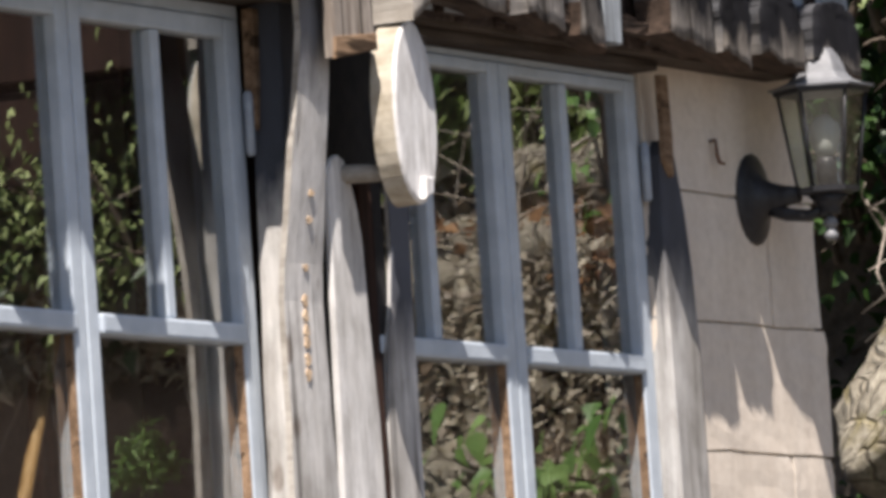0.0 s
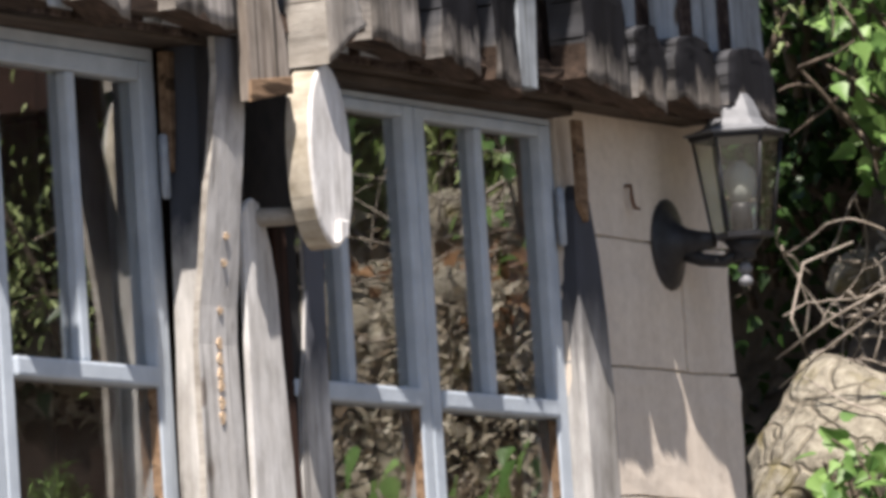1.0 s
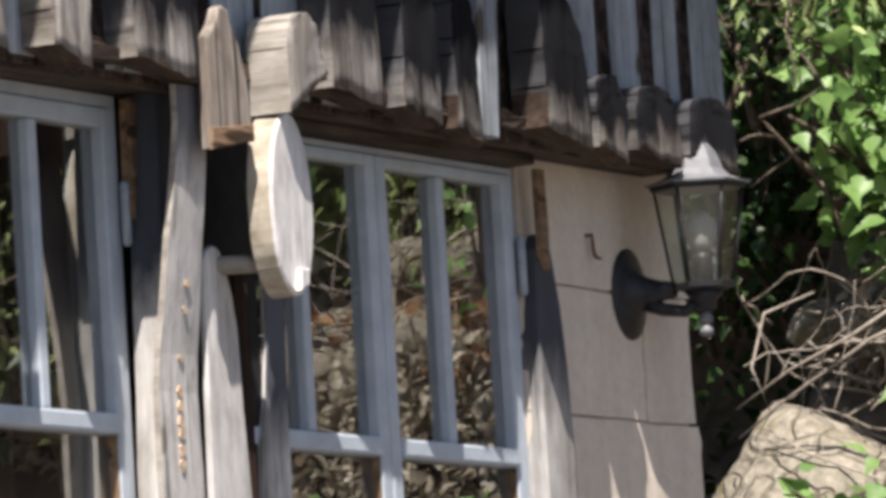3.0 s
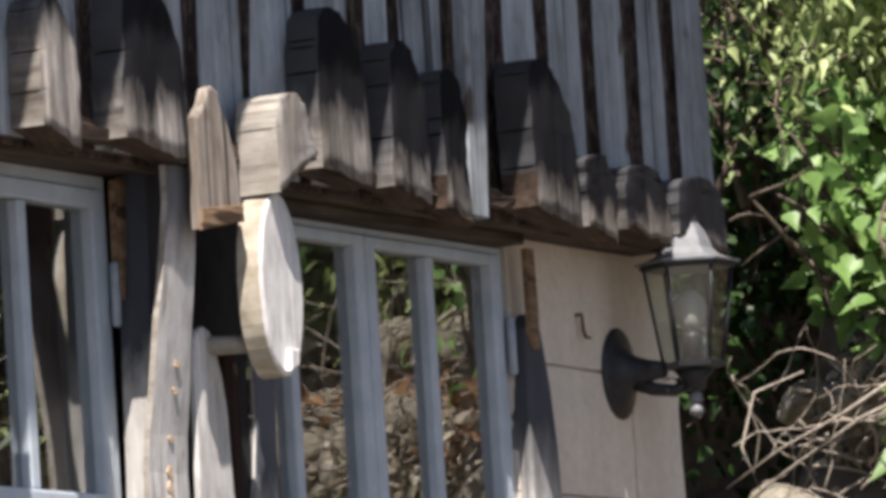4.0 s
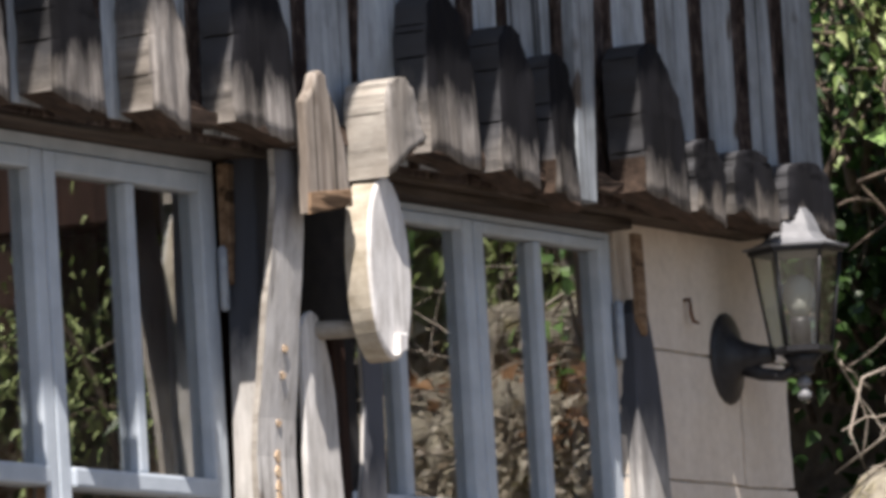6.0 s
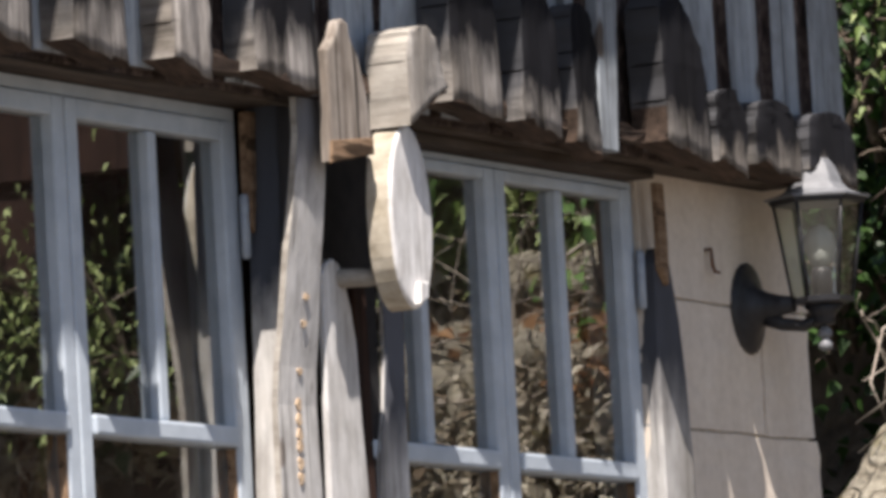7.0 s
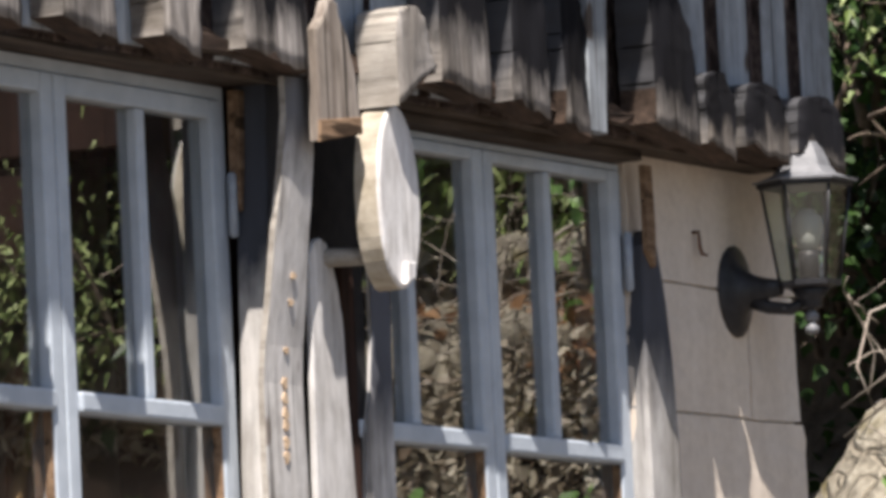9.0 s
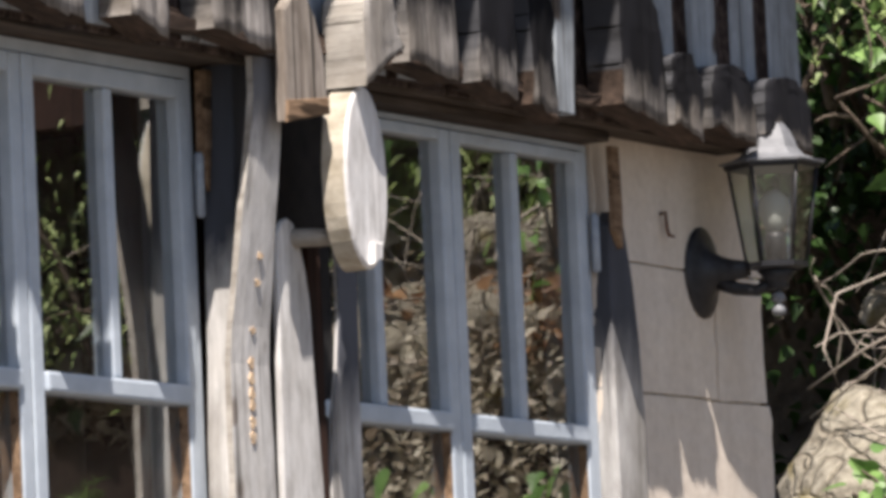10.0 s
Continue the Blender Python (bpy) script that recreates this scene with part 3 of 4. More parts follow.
# tapered slab hanging beside the disc
hung = plank([(-0.785, 3.125), (-0.633, 3.15), (-0.642, 3.244), (-0.668, 3.309), (-0.695, 3.345), (-0.70, 3.366), (-0.718, 3.374), (-0.737, 3.368), (-0.75, 3.34), (-0.778, 3.314), (-0.782, 3.223)], -0.17, -0.152,
      "tapered brown wooden slab hanging from the upper wall", (BROWN_SLAB, BROWN_SLAB), 0.006, "wooden_slab")
part("sawn_band", slab([(-0.079, -0.003), (0.07, 0.022), (0.068, 0.05), (-0.076, 0.034)], -0.1745, -0.169, 0.002, 0.002, 4), [FRESH_SAWN, FRESH_SAWN], hung, "freshly sawn orange-brown foot")

# rotten brown batten, ragged along its edges, behind the feet of the shingles
def ragged_edge(x, a, b):
    return a * noise.noise((x * 9, b, 0.5)) + 0.5 * a * noise.noise((x * 31, b, 2.5))


xs = [-1.25 + 2.58 * i / 110 for i in range(111)]
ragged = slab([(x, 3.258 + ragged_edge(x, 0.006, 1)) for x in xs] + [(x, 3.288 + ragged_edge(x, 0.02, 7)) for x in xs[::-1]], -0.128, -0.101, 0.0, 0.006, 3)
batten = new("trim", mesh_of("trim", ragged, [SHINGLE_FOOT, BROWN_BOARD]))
tagged(batten, "ragged rotten brown batten behind the shingle feet", "trim", kind="structure")

# ---------- bleached wooden disc on a peg ----------
disc = tagged(empty("wooden_disc", (-0.52, -0.175, 3.049)), "bleached oval slice of wood on a wooden peg", "wood slice")
disc.rotation_euler = (0, 0, radians(5))
n = 40
outline = []
for k in range(n):
    a = math.tau * k / n
    r = 0.158 * (1 + 0.012 * noise.noise((math.cos(a) * 1.6, math.sin(a) * 1.6, 5)))
    outline.append((math.cos(a) * r * 0.55, math.sin(a) * r))
part("slice", slab(outline, 0, 0.047, 0.006, 0.0015, 9), [PALE_DISC, DISC_EDGE], disc)
part("peg", tube([(-0.02, 0.04, -0.1), (-0.055, 0.09, -0.1), (-0.075, 0.14, -0.1)], [0.015, 0.016, 0.017], 8), GREY_EDGE, disc, "short round wooden peg")
part("chip", slab([(-0.01, -0.15), (0.026, -0.138), (0.03, -0.11), (-0.004, -0.112)], -0.012, 0.0, 0.003), [PALE_DISC, PALE_DISC], disc, "raised splinter of bleached wood")


# ---------- wall lantern ----------
def lantern(at):
    w = tagged(empty("wall_lantern", at), "black six-sided wall lantern with clear glass on a curved arm", "lantern")
    yc = -0.15
    turn = radians(-2)
    move = Matrix.Translation((0, yc, 0))

    def shifted(bm):
        bmesh.ops.transform(bm, matrix=move, verts=bm.verts)
        return bm

    part("roof", shifted(lathe([(0.100, 0.190), (0.101, 0.194), (0.082, 0.198), (0.062, 0.206), (0.050, 0.219), (0.044, 0.236), (0.037, 0.252), (0.026, 0.266), (0.012, 0.275), (0.007, 0.279), (0.009, 0.287), (0.004, 0.293)], 6, turn=turn, smooth=False)), FADED_METAL, w, "faded grey lantern roof")
    part("collar", shifted(lathe([(0.088, 0.180), (0.092, 0.184), (0.092, 0.189), (0.03, 0.190)], 6, turn=turn, smooth=False)), BLACK_METAL, w)
    body = part("cage", shifted(lathe([(0.034, -0.012), (0.060, -0.006), (0.061, 0.004), (0.03, 0.006)], 6, turn=turn, smooth=False)), BLACK_METAL, w)
    for k in range(6):
        a = turn + k * math.tau / 6
        b2 = turn + (k + 1) * math.tau / 6
        p0, p1 = Vector((0.057 * math.cos(a), 0.057 * math.sin(a) + yc, 0.0)), Vector((0.084 * math.cos(a), 0.084 * math.sin(a) + yc, 0.183))
        q0, q1 = Vector((0.057 * math.cos(b2), 0.057 * math.sin(b2) + yc, 0.0)), Vector((0.084 * math.cos(b2), 0.084 * math.sin(b2) + yc, 0.183))
        part("bar", tube([p0, p1], [0.0032, 0.0032], 5), BLACK_METAL, body)
        bm = bmesh.new()
        ins = Vector((0, yc, 0.09))
        quad = [v + (ins - v) * 0.03 for v in (p0, q0, q1, p1)]
        bm.faces.new([bm.verts.new(v) for v in quad])
        bmesh.ops.solidify(bm, geom=bm.faces[:], thickness=0.002)
        part("glass_pane", bm, LAMP_GLASS, body, "clear lantern glass").visible_shadow = False
    part("bulb", shifted(lathe([(0.016, 0.062), (0.024, 0.076), (0.031, 0.099), (0.028, 0.123), (0.014, 0.139), (0.003, 0.142)], 14)), BULB, w, "white glass bulb")
    part("socket", shifted(lathe([(0.020, 0.006), (0.020, 0.05), (0.018, 0.061)], 12)), BLACK_METAL, w, "black lamp socket")
    part("base", shifted(lathe([(0.018, -0.048), (0.022, -0.044), (0.020, -0.036), (0.024, -0.028), (0.038, -0.012)], 12)), BLACK_METAL, w)
    for fz in (-0.062, -0.085):
        part("finial", shifted(lathe([(0.006, fz - 0.012), (0.013, fz - 0.008), (0.014, fz), (0.010, fz + 0.007), (0.005, fz + 0.014)], 10)), FADED_METAL, w, "small faded grey finial")
    bm = lathe([(0.070, 0), (0.070, 0.005), (0.060, 0.010), (0.043, 0.017), (0.030, 0.028), (0.022, 0.046), (0.016, 0.07), (0.012, 0.1)], 20)
    bmesh.ops.transform(bm, matrix=Matrix.Translation((-0.02, 0, -0.005)) @ pose(0, 0, 0, 90) @ Matrix.Diagonal((1, 1.25, 1, 1)), verts=bm.verts)
    part("backplate", bm, BLACK_METAL, w, "black flared backplate")
    part("arm", tube([(-0.02, -0.03, -0.02), (-0.015, -0.07, -0.04), (-0.005, -0.11, -0.046), (0, yc, -0.03)], [0.018, 0.013, 0.012, 0.012], 8), BLACK_METAL, w)
    return w


lantern((1.128, 0.0, 3.008))

hook = new("iron_hook", mesh_of("iron_hook", tube([(0, 0.02, 0.03), (0, -0.012, 0.03), (0, -0.014, 0.0), (0.004, -0.016, -0.012), (0.016, -0.02, -0.014)], [0.004, 0.004, 0.004, 0.004, 0.003], 6), RUSTY_IRON))
hook.location = (0.944, 0, 3.075)
tagged(hook, "small rusty iron hook in the block wall", "hook")


# ---------- bank of soil and rock beyond the end of the house ----------
def bank_x(y, z):
    p = Vector((0, y, z))
    return 4.1 + 0.25 * (z - 2.6) + 0.35 * noise.noise(p * 0.7) + 0.16 * noise.noise(p * 2.1) + 0.06 * noise.noise(p * 6) + 0.8 * min(1, max(0, (y - 1.12) / 0.12)) * min(1, max(0, (3.75 - z) / 0.3))


bm = bmesh.new()
NY, NZ = 110, 56
rows = [[bm.verts.new((bank_x(-9 + 14 * i / NY, -0.2 + 6.4 * j / NZ), -9 + 14 * i / NY, -0.2 + 6.4 * j / NZ)) for i in range(NY + 1)] for j in range(NZ + 1)]
tops = [bm.verts.new((30, -9 + 14 * i / NY, 7.5)) for i in range(NY + 1)]
rows.append(tops)
for a, b in zip(rows, rows[1:]):
    for i in range(NY):
        bm.faces.new((a[i], b[i], b[i + 1], a[i + 1])).smooth = True
bank = new("ground_bank", mesh_of("ground_bank", bm, SOIL))
tagged(bank, "steep dark earth bank beyond the end of the house", "bank", kind="structure")


def boulder(y, z, size, seed, out=0.0, x=None):
    rnd = random.Random(seed)
    bm = bmesh.new()
    bmesh.ops.create_icosphere(bm, subdivisions=4, radius=1)
    cuts = [Vector((rnd.uniform(-1, 0.4), rnd.uniform(-1, 1), rnd.uniform(-0.7, 1))).normalized() for _ in range(14)]
    for v in bm.verts:
        d = v.co.normalized()
        r = 1.0
        for c in cuts:
            k = d.dot(c)
            if k > 0.55:
                r = min(r, 0.68 / k)
        v.co = d * (r + 0.05 * noise.noise(d * 2.5 + Vector((seed, 0, 0))) + 0.045 * noise.noise(d * 9 + Vector((0, seed, 0))))
        v.co = Vector((v.co.x * size * 0.9, v.co.y * size * rnd.choice((1.0,)) * 1.2, v.co.z * size * 0.8))
    for f in bm.faces:
        f.smooth = True
    ob = new("boulder", mesh_of("boulder", bm, ROCK))
    ob.location = (bank_x(y, z) + 0.2 * size - out if x is None else x, y, z)
    ob.rotation_euler = (rnd.uniform(-0.3, 0.3), rnd.uniform(-0.3, 0.3), rnd.uniform(-0.4, 0.4))
    return tagged(ob, "mossy grey boulder half sunk in the earth bank", "boulder", "boulders in the bank")


for k, (y, z, s) in enumerate([(0.35, 2.2, 0.4), (1.0, 3.2, 0.09), (0.82, 3.2, 0.1),
                               (-1.95, 3.16, 0.27), (-1.55, 3.22, 0.2), (-2.3, 3.2, 0.22), (-1.75, 3.42, 0.12), (-2.05, 3.45, 0.12),
                               (-2.12, 2.66, 0.2), (-1.8, 2.62, 0.2), (-1.45, 2.6, 0.24), (-2.75, 3.25, 0.16), (-2.95, 3.2, 0.14), (-3.25, 3.3, 0.17), (-2.6, 2.4, 0.25), (-3.3, 2.5, 0.3)]):
    boulder(y, z, s, k + 1, 0.12 if y > 0 else 0.3)
boulder(0.79, 2.72, 0.33, 40, x=3.62)
boulder(0.95, 2.3, 0.34, 41, x=3.75)


# ---------- shrubs ----------
LEAF_SHAPE = np.array([(0, 0, 0), (0.30, 0.08, 0.05), (0.40, 0.30, 0.09), (0.20, 0.66, 0.05), (0, 1.12, -0.12), (-0.20, 0.66, 0.05), (-0.40, 0.30, 0.09), (-0.30, 0.08, 0.05), (0, 0.45, -0.02)])
LEAF_FACES = [(0, 1, 8), (1, 2, 8), (2, 3, 8), (3, 4, 8), (4, 5, 8), (5, 6, 8), (6, 7, 8), (7, 0, 8)]


def leaves_mesh(name, places, sizes, mat, rng, droop=0.5, slim=1.0, toward=(-0.7, -0.5, 0.55)):
    """Many leaves as one mesh: each turned at random, mostly facing the light and hanging a little."""
    n = len(places)
    up = np.array(toward) + rng.normal(0, 0.7, (n, 3))
    up /= np.linalg.norm(up, axis=1)[:, None]
    tip = rng.normal(0, 1, (n, 3)) + np.array((0, 0, -droop * 2))
    tip -= up * (tip * up).sum(1)[:, None]
    tip /= np.linalg.norm(tip, axis=1)[:, None]
    side = np.cross(tip, up)
    shape = LEAF_SHAPE[None] * (np.asarray(sizes)[:, None, None]) * rng.uniform(0.8, 1.2, (n, 1, 3)) * np.array((slim, 1, 1))
    co = np.asarray(places)[:, None] + shape[..., 0:1] * side[:, None] + shape[..., 1:2] * tip[:, None] + shape[..., 2:3] * up[:, None]
    k = len(LEAF_SHAPE)
    faces = [tuple(i * k + j for j in f) for i in range(n) for f in LEAF_FACES]
    me = bpy.data.meshes.new(name)
    me.from_pydata(co.reshape(-1, 3).tolist(), [], faces)
    me.materials.append(mat)
    me.polygons.foreach_set("use_smooth", [True] * len(faces))
    return me


def stem_walk(rng, start, way, length, step, bend, gravity=0.0):
    p, d, pts = Vector(start), Vector(way).normalized(), [Vector(start)]
    for _ in range(max(3, int(length / step))):
        d = (d + Vector(rng.normal(0, bend, 3)) + Vector((0, 0, gravity))).normalized()
        p = p + d * step
        pts.append(p.copy())
    return pts


def shrub(name, root, spread, height, stems, leaves, size, mat, seed, label, way=(-0.3, 0, 1), gravity=-0.04, stem_r=0.012, clump=0.07, reach=(-99, 99), low=-99):
    rng = np.random.default_rng(seed)
    ob = tagged(empty(name, root), label, "shrub", "shrubs on the bank")
    spots = []
    for _ in range(stems):
        bm = bmesh.new()
        st = Vector((rng.normal(0, spread[0] * 0.3), rng.normal(0, spread[1] * 0.5), rng.normal(0, 0.1) * min(1, (height / 0.27) ** 2)))
        d = Vector(way) + Vector((rng.normal(0, 0.35), rng.normal(0, 0.5 * spread[1]), 0))
        st.y = min(max(st.y, reach[0] - root[1]), reach[1] - root[1])
        d.y *= 0.3 if reach[1] < 9 else 1
        pts = stem_walk(rng, st, d, height * rng.uniform(0.6, 1.1), min(0.07, height / 4), 0.16, gravity)
        tube(pts, [stem_r * (1 - 0.8 * i / len(pts)) for i in range(len(pts))], 5, bm)
        spots += pts[len(pts) // 5:]
        for _ in range(4):
            i = rng.integers(len(pts) // 4, len(pts))
            side = stem_walk(rng, pts[i], rng.normal(0, 1, 3) + np.array((-0.3, 0, 0.2)), height * 0.4 * rng.uniform(0.4, 1), min(0.05, height / 9), 0.2, gravity)
            tube(side, [stem_r * 0.45 * (1 - 0.8 * j / len(side)) for j in range(len(side))], 4, bm)
            spots += side * 2
        part("stem", bm, TRUNK, ob)
    spots = np.array([tuple(s) for s in spots])
    pick = spots[rng.integers(0, len(spots), leaves)] + rng.normal(0, clump, (leaves, 3))
    edge = pick[:, 1] + root[1] - 0.45 * (pick[:, 0] + root[0] - 4.0) * (root[1] > 0) + rng.normal(0, 0.02, leaves)  # the crowns end on a slant
    pick = pick[(edge > reach[0]) & (edge < reach[1]) & (pick[:, 2] + root[2] + rng.normal(0, 0.05, leaves) > low)]
    leaves = len(pick)
    crown = new("leaves", leaves_mesh("leaves", pick, rng.uniform(0.6, 1.25, leaves) * size, mat, rng, 1.4 if name == "hedge_shrub" else 0.5, 0.6 if name == "hedge_shrub" else 0.28 if name == "fir_sprig" else 1.0))
    crown.parent = ob
    tagged(crown, kind="stuff")
    return ob


def on_bank(y, z, out=0.05):
    return (bank_x(y, z) - out, y, z)


# seen past the corner
shrub("leafy_shrub", (4.0, 0.62, 3.28), (0.15, 0.12), 0.62, 12, 760, 0.066, LEAF, 1, "bright green broad-leaved shrub hanging over the bank", way=(-0.1, 0.2, 0.9), reach=(0.2, 0.94), low=3.38)
shrub("leafy_shrub", (3.9, 0.76, 3.55), (0.15, 0.16), 0.5, 9, 240, 0.056, LEAF, 15, "bright green broad-leaved shoots climbing the bank", way=(-0.1, 0.1, 1), reach=(0.45, 0.97), low=3.55)
shrub("leafy_shrub", (3.95, 0.62, 3.0), (0.15, 0.08), 0.36, 5, 70, 0.066, LEAF, 12, "sparse bright green shrub above the rocks", way=(-0.1, 0.1, 1), reach=(0.3, 0.74))
shrub("leafy_shrub", (3.2, 0.56, 2.54), (0.12, 0.1), 0.27, 7, 190, 0.058, LEAF, 2, "low bright green shrub at the foot of the rocks", clump=0.05, reach=(0.2, 1.08))
shrub("hedge_shrub", (4.35, 0.55, 3.8), (0.3, 0.7), 1.2, 26, 15000, 0.041, LEAF_SMALL, 3, "yellow-green small-leaved shrub on top of the bank", clump=0.12, reach=(-0.3, 1.05), low=3.85)
shrub("hedge_shrub", (4.2, 1.12, 3.75), (0.1, 0.1), 0.9, 8, 330, 0.028, LEAF_SMALL, 16, "sparse yellow-green hanging shoots beside the house", clump=0.06, reach=(1.0, 1.22), low=3.72)
# leaves of the next three are darkened to paint the corner's shade
shrub("dark_shrub", (4.45, 1.22, 3.7), (0.15, 0.2), 1.0, 10, 2600, 0.036, LEAF_DARK, 17, "green hanging shrub beside the house corner, shade in its leaf colour", clump=0.1, reach=(0.95, 1.5))
shrub("dark_shrub", (4.7, 1.45, 3.3), (0.4, 0.6), 1.0, 14, 2400, 0.04, LEAF_DARK, 4, "green shrub against the bank, shade in its leaf colour")
shrub("hedge_shrub", (5.0, 1.45, 3.9), (0.3, 0.8), 1.0, 14, 2200, 0.04, LEAF_DARK, 13, "thin green shrub behind the bank, shade in its leaf colour", clump=0.12, low=4.05)
# mirrored in the windows
shrub("hedge_shrub", on_bank(-1.8, 3.5, -0.2), (0.3, 0.9), 0.9, 20, 3000, 0.05, LEAF_SMALL, 5, "yellow-green small-leaved shrub facing the window", clump=0.1, way=(0.15, 0, 1))
shrub("dark_shrub", on_bank(-1.5, 3.4, -0.15), (0.3, 0.6), 0.6, 9, 500, 0.055, LEAF_DARK, 14, "dark green shrub behind the dry twigs")
shrub("leafy_shrub", on_bank(-1.6, 3.3, 0.3), (0.15, 0.12), 0.28, 4, 90, 0.045, LEAF, 6, "bright green broad-leaved shrub facing the window")
shrub("leafy_shrub", on_bank(-1.72, 2.5, 0.35), (0.2, 0.35), 0.36, 8, 150, 0.075, LEAF, 7, "low broad-leaved shrub before the rocks")
shrub("dark_shrub", on_bank(-2.9, 3.35, 0.2), (0.3, 0.8), 0.7, 14, 2200, 0.06, LEAF_DARK, 8, "dark green shrub at the shed's corner")
shrub("hedge_shrub", on_bank(-2.8, 3.25, 0.62), (0.15, 0.7), 0.5, 12, 1500, 0.032, LEAF_SMALL, 9, "thin yellow-green shrub below the shed")
sprig_x = bank_x(-3.0, 2.88) - 0.3
shrub("fir_sprig", (sprig_x, -2.93 - 0.65 * (sprig_x - 3.95), 2.88 + 0.08 * (sprig_x - 3.95)), (0.01, 0.02), 0.17, 5, 620, 0.036, LEAF, 10, "small bright green fir sprig before the bank", way=(0, -1.0, 0.2), stem_r=0.003, clump=0.008)


def thicket(y0, y1, z0, z1, count, seed, label, lean=0.0):
    """Bare dry twigs tangled over the bank."""
    rng = np.random.default_rng(seed)
    bm = bmesh.new()
    for _ in range(count):
        y, z = rng.uniform(y0, y1), rng.uniform(z0, z1)
        pts = stem_walk(rng, on_bank(y, z, rng.uniform(0.02, 0.4)), (rng.normal(-0.1, 0.3), rng.normal(0, 1) if not lean else -lean * abs(rng.normal(0, 1)), rng.normal(0.3, 0.7)), rng.uniform(0.2, 0.65), 0.03, 0.2, -0.03)
        r = rng.choice((0.002, 0.003, 0.004, 0.007), p=(0.35, 0.35, 0.2, 0.1))
        tube(pts, [r * (1 - 0.6 * i / len(pts)) for i in range(len(pts))], 4, bm)
    ob = new("twig_thicket", mesh_of("twig_thicket", bm, TWIG))
    return tagged(ob, label, "twigs", kind="stuff")


thicket(0.5, 1.06, 2.96, 3.27, 72, 21, "tangle of bare dry twigs over the rocks", 1.0)
thicket(-2.3, -1.3, 2.95, 3.45, 210, 22, "tangle of bare dry twigs facing the window")
thicket(-3.5, -2.5, 3.05, 3.4, 60, 23, "tangle of bare dry twigs below the shed")
for k, pts in enumerate([[(3.35, 1.06, 3.03), (3.3, 0.9, 3.10), (3.3, 0.75, 3.16), (3.3, 0.55, 3.26)], [(3.4, 1.08, 2.97), (3.35, 0.92, 3.05), (3.3, 0.7, 3.15), (3.3, 0.55, 3.2)],
                         [(3.4, 1.0, 3.02), (3.38, 1.03, 3.12), (3.4, 1.0, 3.24), (3.45, 0.9, 3.28)], [(3.4, 1.02, 2.99), (3.36, 0.9, 2.92), (3.33, 0.75, 2.86), (3.3, 0.6, 2.8)]]):
    pts = [(x + 0.1, y - 0.16, z - 0.06) for x, y, z in pts]
    stick = new("dry_branch", mesh_of("dry_branch", tube(pts, [0.0015, 0.003, 0.004, 0.0045] if k < 2 else [0.002, 0.003, 0.003, 0.002], 7), TWIG))
    tagged(stick, "long bare dry branch lying over the rocks", "branch", "dry branches")


def litter(y0, y1, z0, z1, count, size, mat, seed, label, out=(0.0, 0.12)):
    """Fallen leaves and small plants caught on the face of the bank."""
    rng = np.random.default_rng(seed)
    spots = np.array([on_bank(rng.uniform(y0, y1), rng.uniform(z0, z1), rng.uniform(*out)) for _ in range(count)])
    ob = new("leaf_litter", leaves_mesh("leaf_litter", spots, rng.uniform(0.5, 1.3, count) * size, mat, rng, 0.2))
    return tagged(ob, label, "leaves", kind="stuff")


litter(-2.45, -1.2, 2.3, 3.5, 3200, 0.05, LEAF_DRY, 31, "pale dry leaves strewn over the bank")
litter(-2.4, -1.25, 2.6, 3.25, 2400, 0.034, LEAF_DRY, 36, "pale dry leaves among twigs and boulders", (0.2, 0.5))
litter(-2.3, -1.3, 3.12, 3.36, 700, 0.045, LEAF_RUST, 37, "rust-brown fallen leaves above the boulders", (0.1, 0.4))
litter(-3.6, -2.45, 3.05, 3.5, 1000, 0.05, LEAF_DRY, 34, "pale dry leaves below the shed")
# dark leaves added so that the gully keeps its shade
litter(1.1, 1.75, 2.5, 3.5, 200, 0.05, LEAF_DARK, 35, "dark leaves added in the gully, its shade in their colour")
litter(0.50, 0.96, 3.05, 3.34, 620, 0.036, LEAF_DRY, 32, "dry brown leaves caught among the twigs")
litter(-2.45, -1.2, 3.45, 4.4, 1500, 0.06, LEAF_SMALL, 33, "yellow-green leaves over the top of the bank")

# ---------- dark timber shed on the bank, added to darken the panes' reflection, seen only there ---
shed = tagged(empty("added_shed", (4.08, -4.6, 3.6)), "dark brown timber shed with an overhanging roof, added for its reflection", "shed")
for k in range(14):
    part("board", box(-0.03, 0.03, -1.9 + 0.26 * k, -1.9 + 0.26 * k + 0.25, 0.05, 1.5, 0.004), DARK_BOARD, shed)
part("roof", box(-0.5, 2.6, -2.1, 1.9, 1.5, 1.62, 0.01), DARK_BOARD, shed)
part("fascia", box(-0.52, -0.5, -2.1, 1.9, 0.14, 1.62, 0.004), DARK_BOARD, shed)
# extra low board, added to darken what the left pane mirrors
part("side_board", box(-0.498, -0.47, -2.1, 1.62, -0.1, 0.4, 0.004), DARK_BOARD, shed)

# ---------- the room behind the glass ----------
pole = new("broom_handle", mesh_of("broom_handle", tube([(-1.669, 0.038, 2.076), (-1.523, 0.038, 2.388), (-1.402, 0.038, 2.648), (-1.384, 0.038, 2.687)], [0.012, 0.012, 0.011, 0.009], 8), BROOM))
tagged(pole, "brown wooden broom handle leaning against the inside of the pane", "broom")
red_board = new("loose_board", mesh_of("loose_board", slab([(-1.43, 1.96), (-1.402, 2.39), (-1.386, 2.71), (-1.36, 2.735), (-1.30, 2.70), (-1.30, 1.96)], 0.08, 0.1, 0.003), [RED_WOOD, RED_WOOD]))
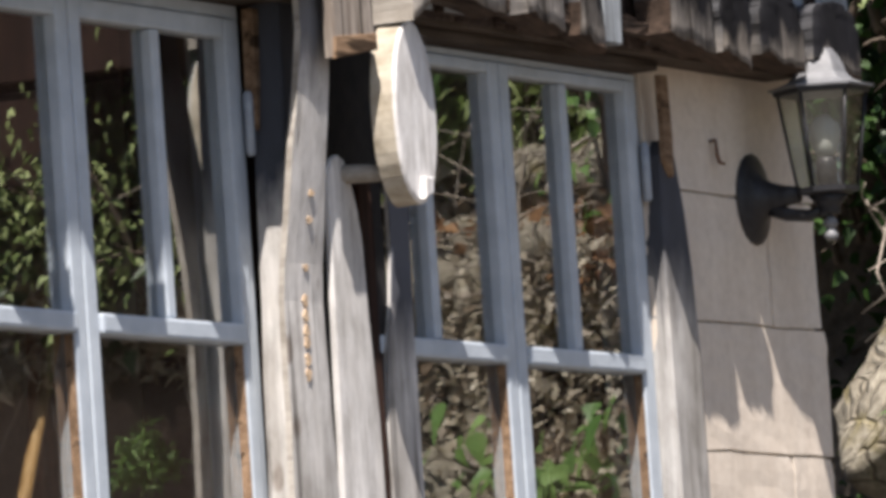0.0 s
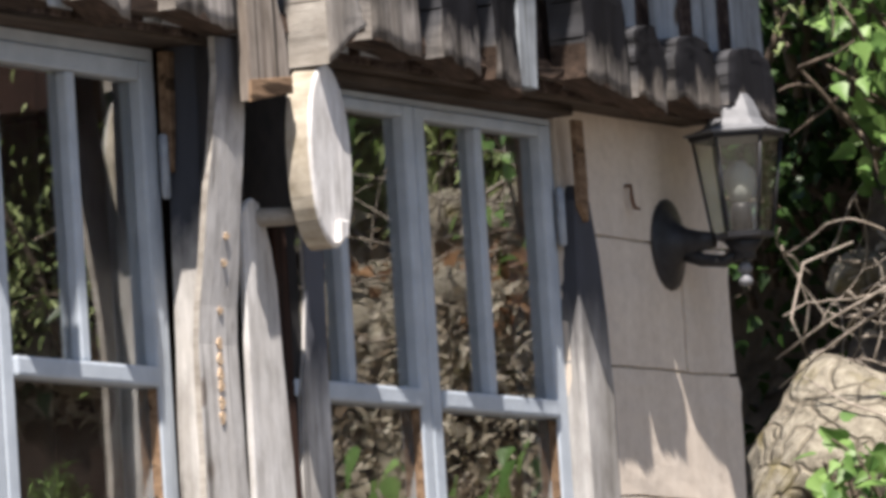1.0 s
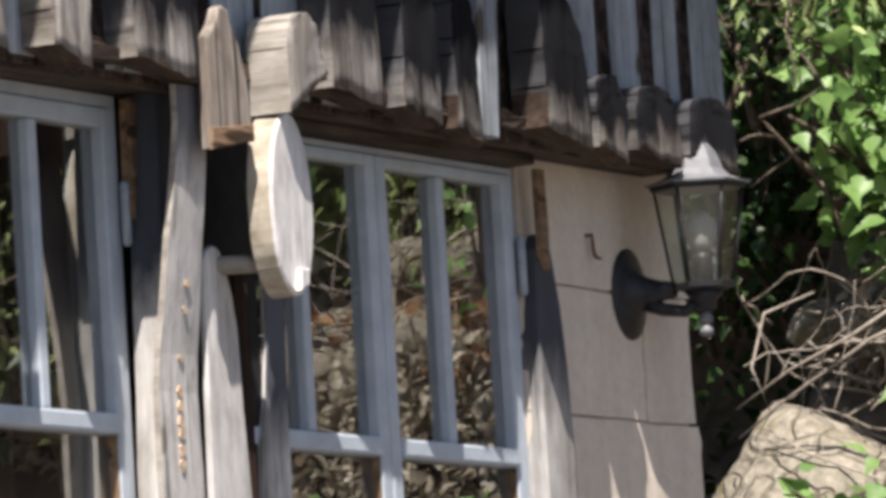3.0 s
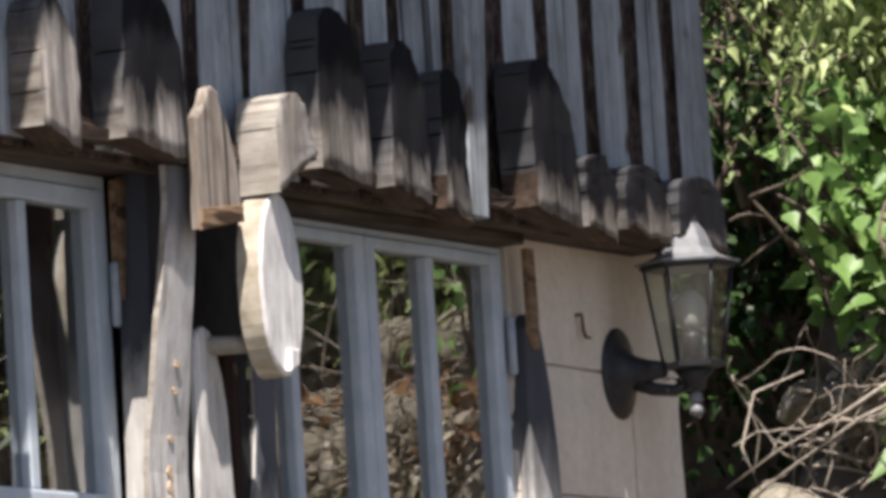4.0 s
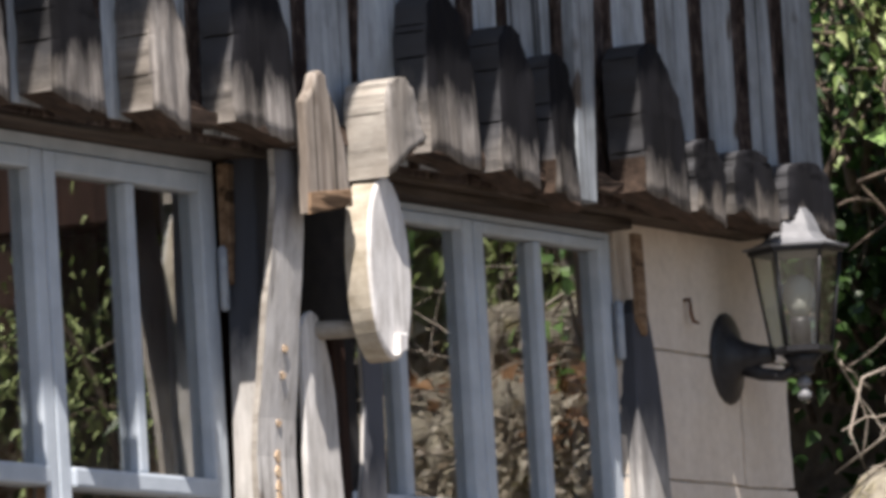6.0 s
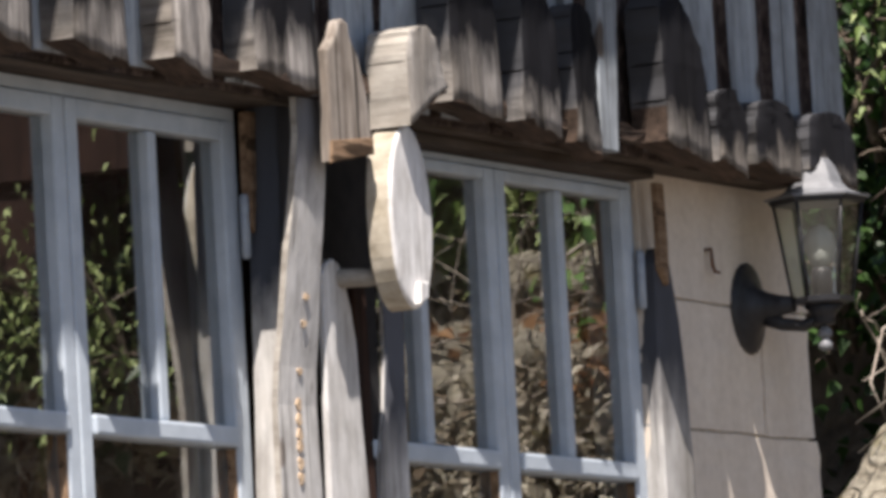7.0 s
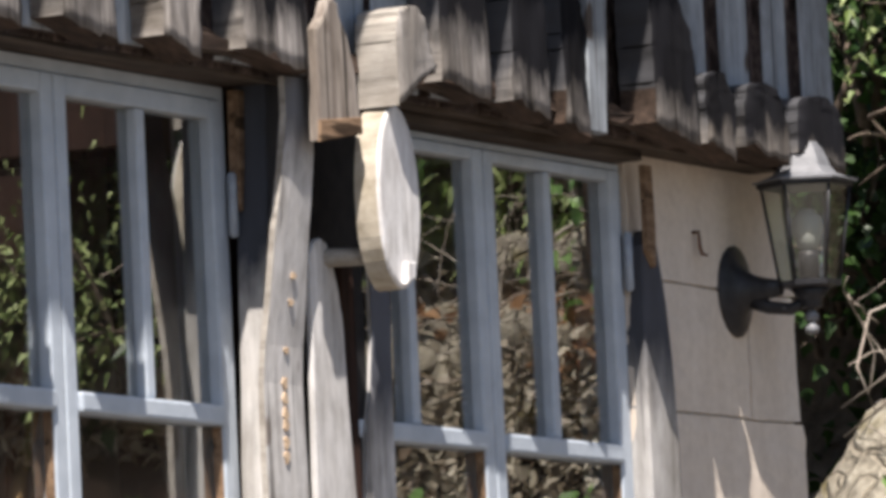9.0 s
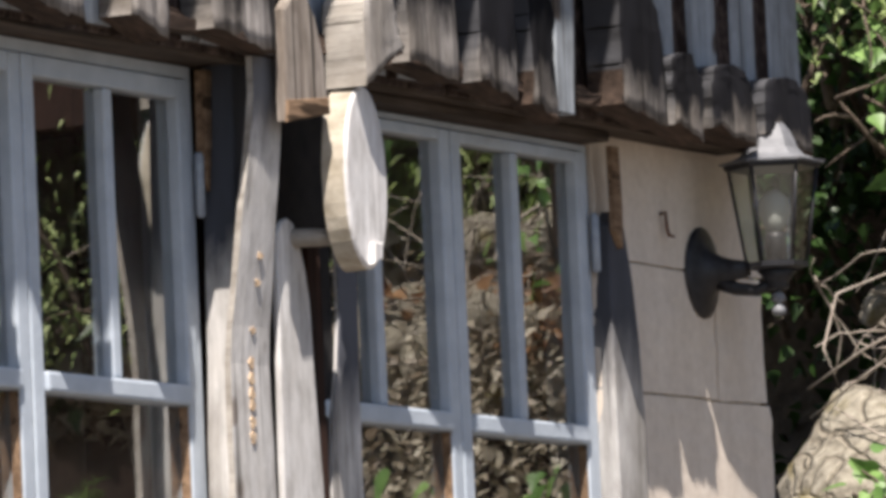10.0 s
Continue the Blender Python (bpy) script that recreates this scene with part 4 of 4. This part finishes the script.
tagged(red_board, "red-brown wooden board standing inside the window", "board")

# ---------- boards and blocks, piece by piece ----------
BOARDS = [  # left and right at 3.77 m, left and right at the foot, foot height
    (-2.30, -2.19, -2.31, -2.20, 3.25), (-2.13, -2.0, -2.14, -2.01, 3.25), (-1.93, -1.84, -1.95, -1.86, 3.25),
    (-1.78, -1.66, -1.79, -1.67, 3.25), (-1.60, -1.47, -1.61, -1.48, 3.25),
    (-1.354, -1.311, -1.398, -1.351, 3.25),
    (-1.285, -1.202, -1.322, -1.230, 3.25),
    (-1.135, -1.031, -1.160, -1.047, 3.25),
    (-0.965, -0.832, -1.000, -0.863, 3.25),
    (-0.765, -0.676, -0.787, -0.690, 3.25),
    (-0.612, -0.476, -0.636, -0.486, 3.25),
    (-0.376, -0.284, -0.469, -0.295, 3.25),
    (-0.217, -0.067, -0.253, -0.099, 3.25),
    (-0.000, 0.087, -0.023, 0.054, 3.25),
    (0.134, 0.231, 0.101, 0.217, 3.25),
    (0.243, 0.290, 0.215, 0.256, 3.25),
    (0.530, 0.635, 0.519, 0.658, 3.25),
    (0.720, 0.832, 0.694, 0.834, 3.34),
    (0.903, 1.011, 0.897, 1.017, 3.34),
    (1.094, 1.183, 1.078, 1.184, 3.34),
    (1.243, 1.352, 1.243, 1.382, 3.34),
]
for k, (a, b, c, d, z) in enumerate(BOARDS):
    up = 4.6
    s = (up - z) / (3.77 - z)
    s = min(s, 1.0 + 0.4 * (s - 1))
    xt = (c + (a - c) * s, d + (b - d) * s)
    part("board", live_board(xt, (c, d), up, z, -0.1, -0.078, k + 1, 0.006), [GREY_BOARD, BARK], wall_upper)
part("board", live_board((0.323, 0.430), (0.241, 0.308), 4.6, 3.225, -0.155, -0.13, 77, 0.003), [GREY_BOARD, GREY_BOARD], wall_upper, "long grey board reaching down over the shingles")
for k in range(26):
    x = -2.35 + k * 0.145
    part("bark_board", live_board((x, x + 0.135), (x, x + 0.135), 4.6, 3.24, -0.079, -0.061, 200 + k, 0.004), [BARK, BARK], wall_upper)

COURSE, EDGE = 0.243, 1.368
for r in range(13):
    z0 = 2.762 + (r - 11) * COURSE
    z1 = min(z0 + COURSE - 0.002, 3.28)
    split = 1.158 if r % 2 else 1.19 - 0.42
    if r == 9:
        split = 1.2
    edge = EDGE + (0.016 if r < 11 else 0.0) + 0.006 * noise.noise((r * 3.7, 0, 0))
    cuts = [0.668, split, edge] if split > 0.8 else [0.668, edge]
    for a, b in zip(cuts, cuts[1:]):
        bm = box(a + (0.004 if a == 1.158 else 0.002), b - (0.004 if b == 1.158 else 0.002), 0.0, 0.03, z0 + 0.0035, z1)
        bmesh.ops.subdivide_edges(bm, edges=bm.edges[:], cuts=7, use_grid_fill=True)
        for v in bm.verts:
            d = noise.noise_vector(v.co * 9) * 0.0045 + noise.noise_vector(v.co * 40) * 0.002
            if v.co.x > b - 0.004 and (v.co.z > z1 - 0.001 or v.co.z < z0 + 0.003):
                v.co.x -= 0.012  # worn corners
            v.co += Vector((d.x, min(d.y, 0.002), d.z)) if v.co.y < 0.02 else Vector()
        part("block", bm, BLOCK, wall_south)
part("mortar", box(0.67, EDGE - 0.014, 0.006, 0.0295, 0, 3.28), MORTAR, wall_south, "recessed grey mortar")
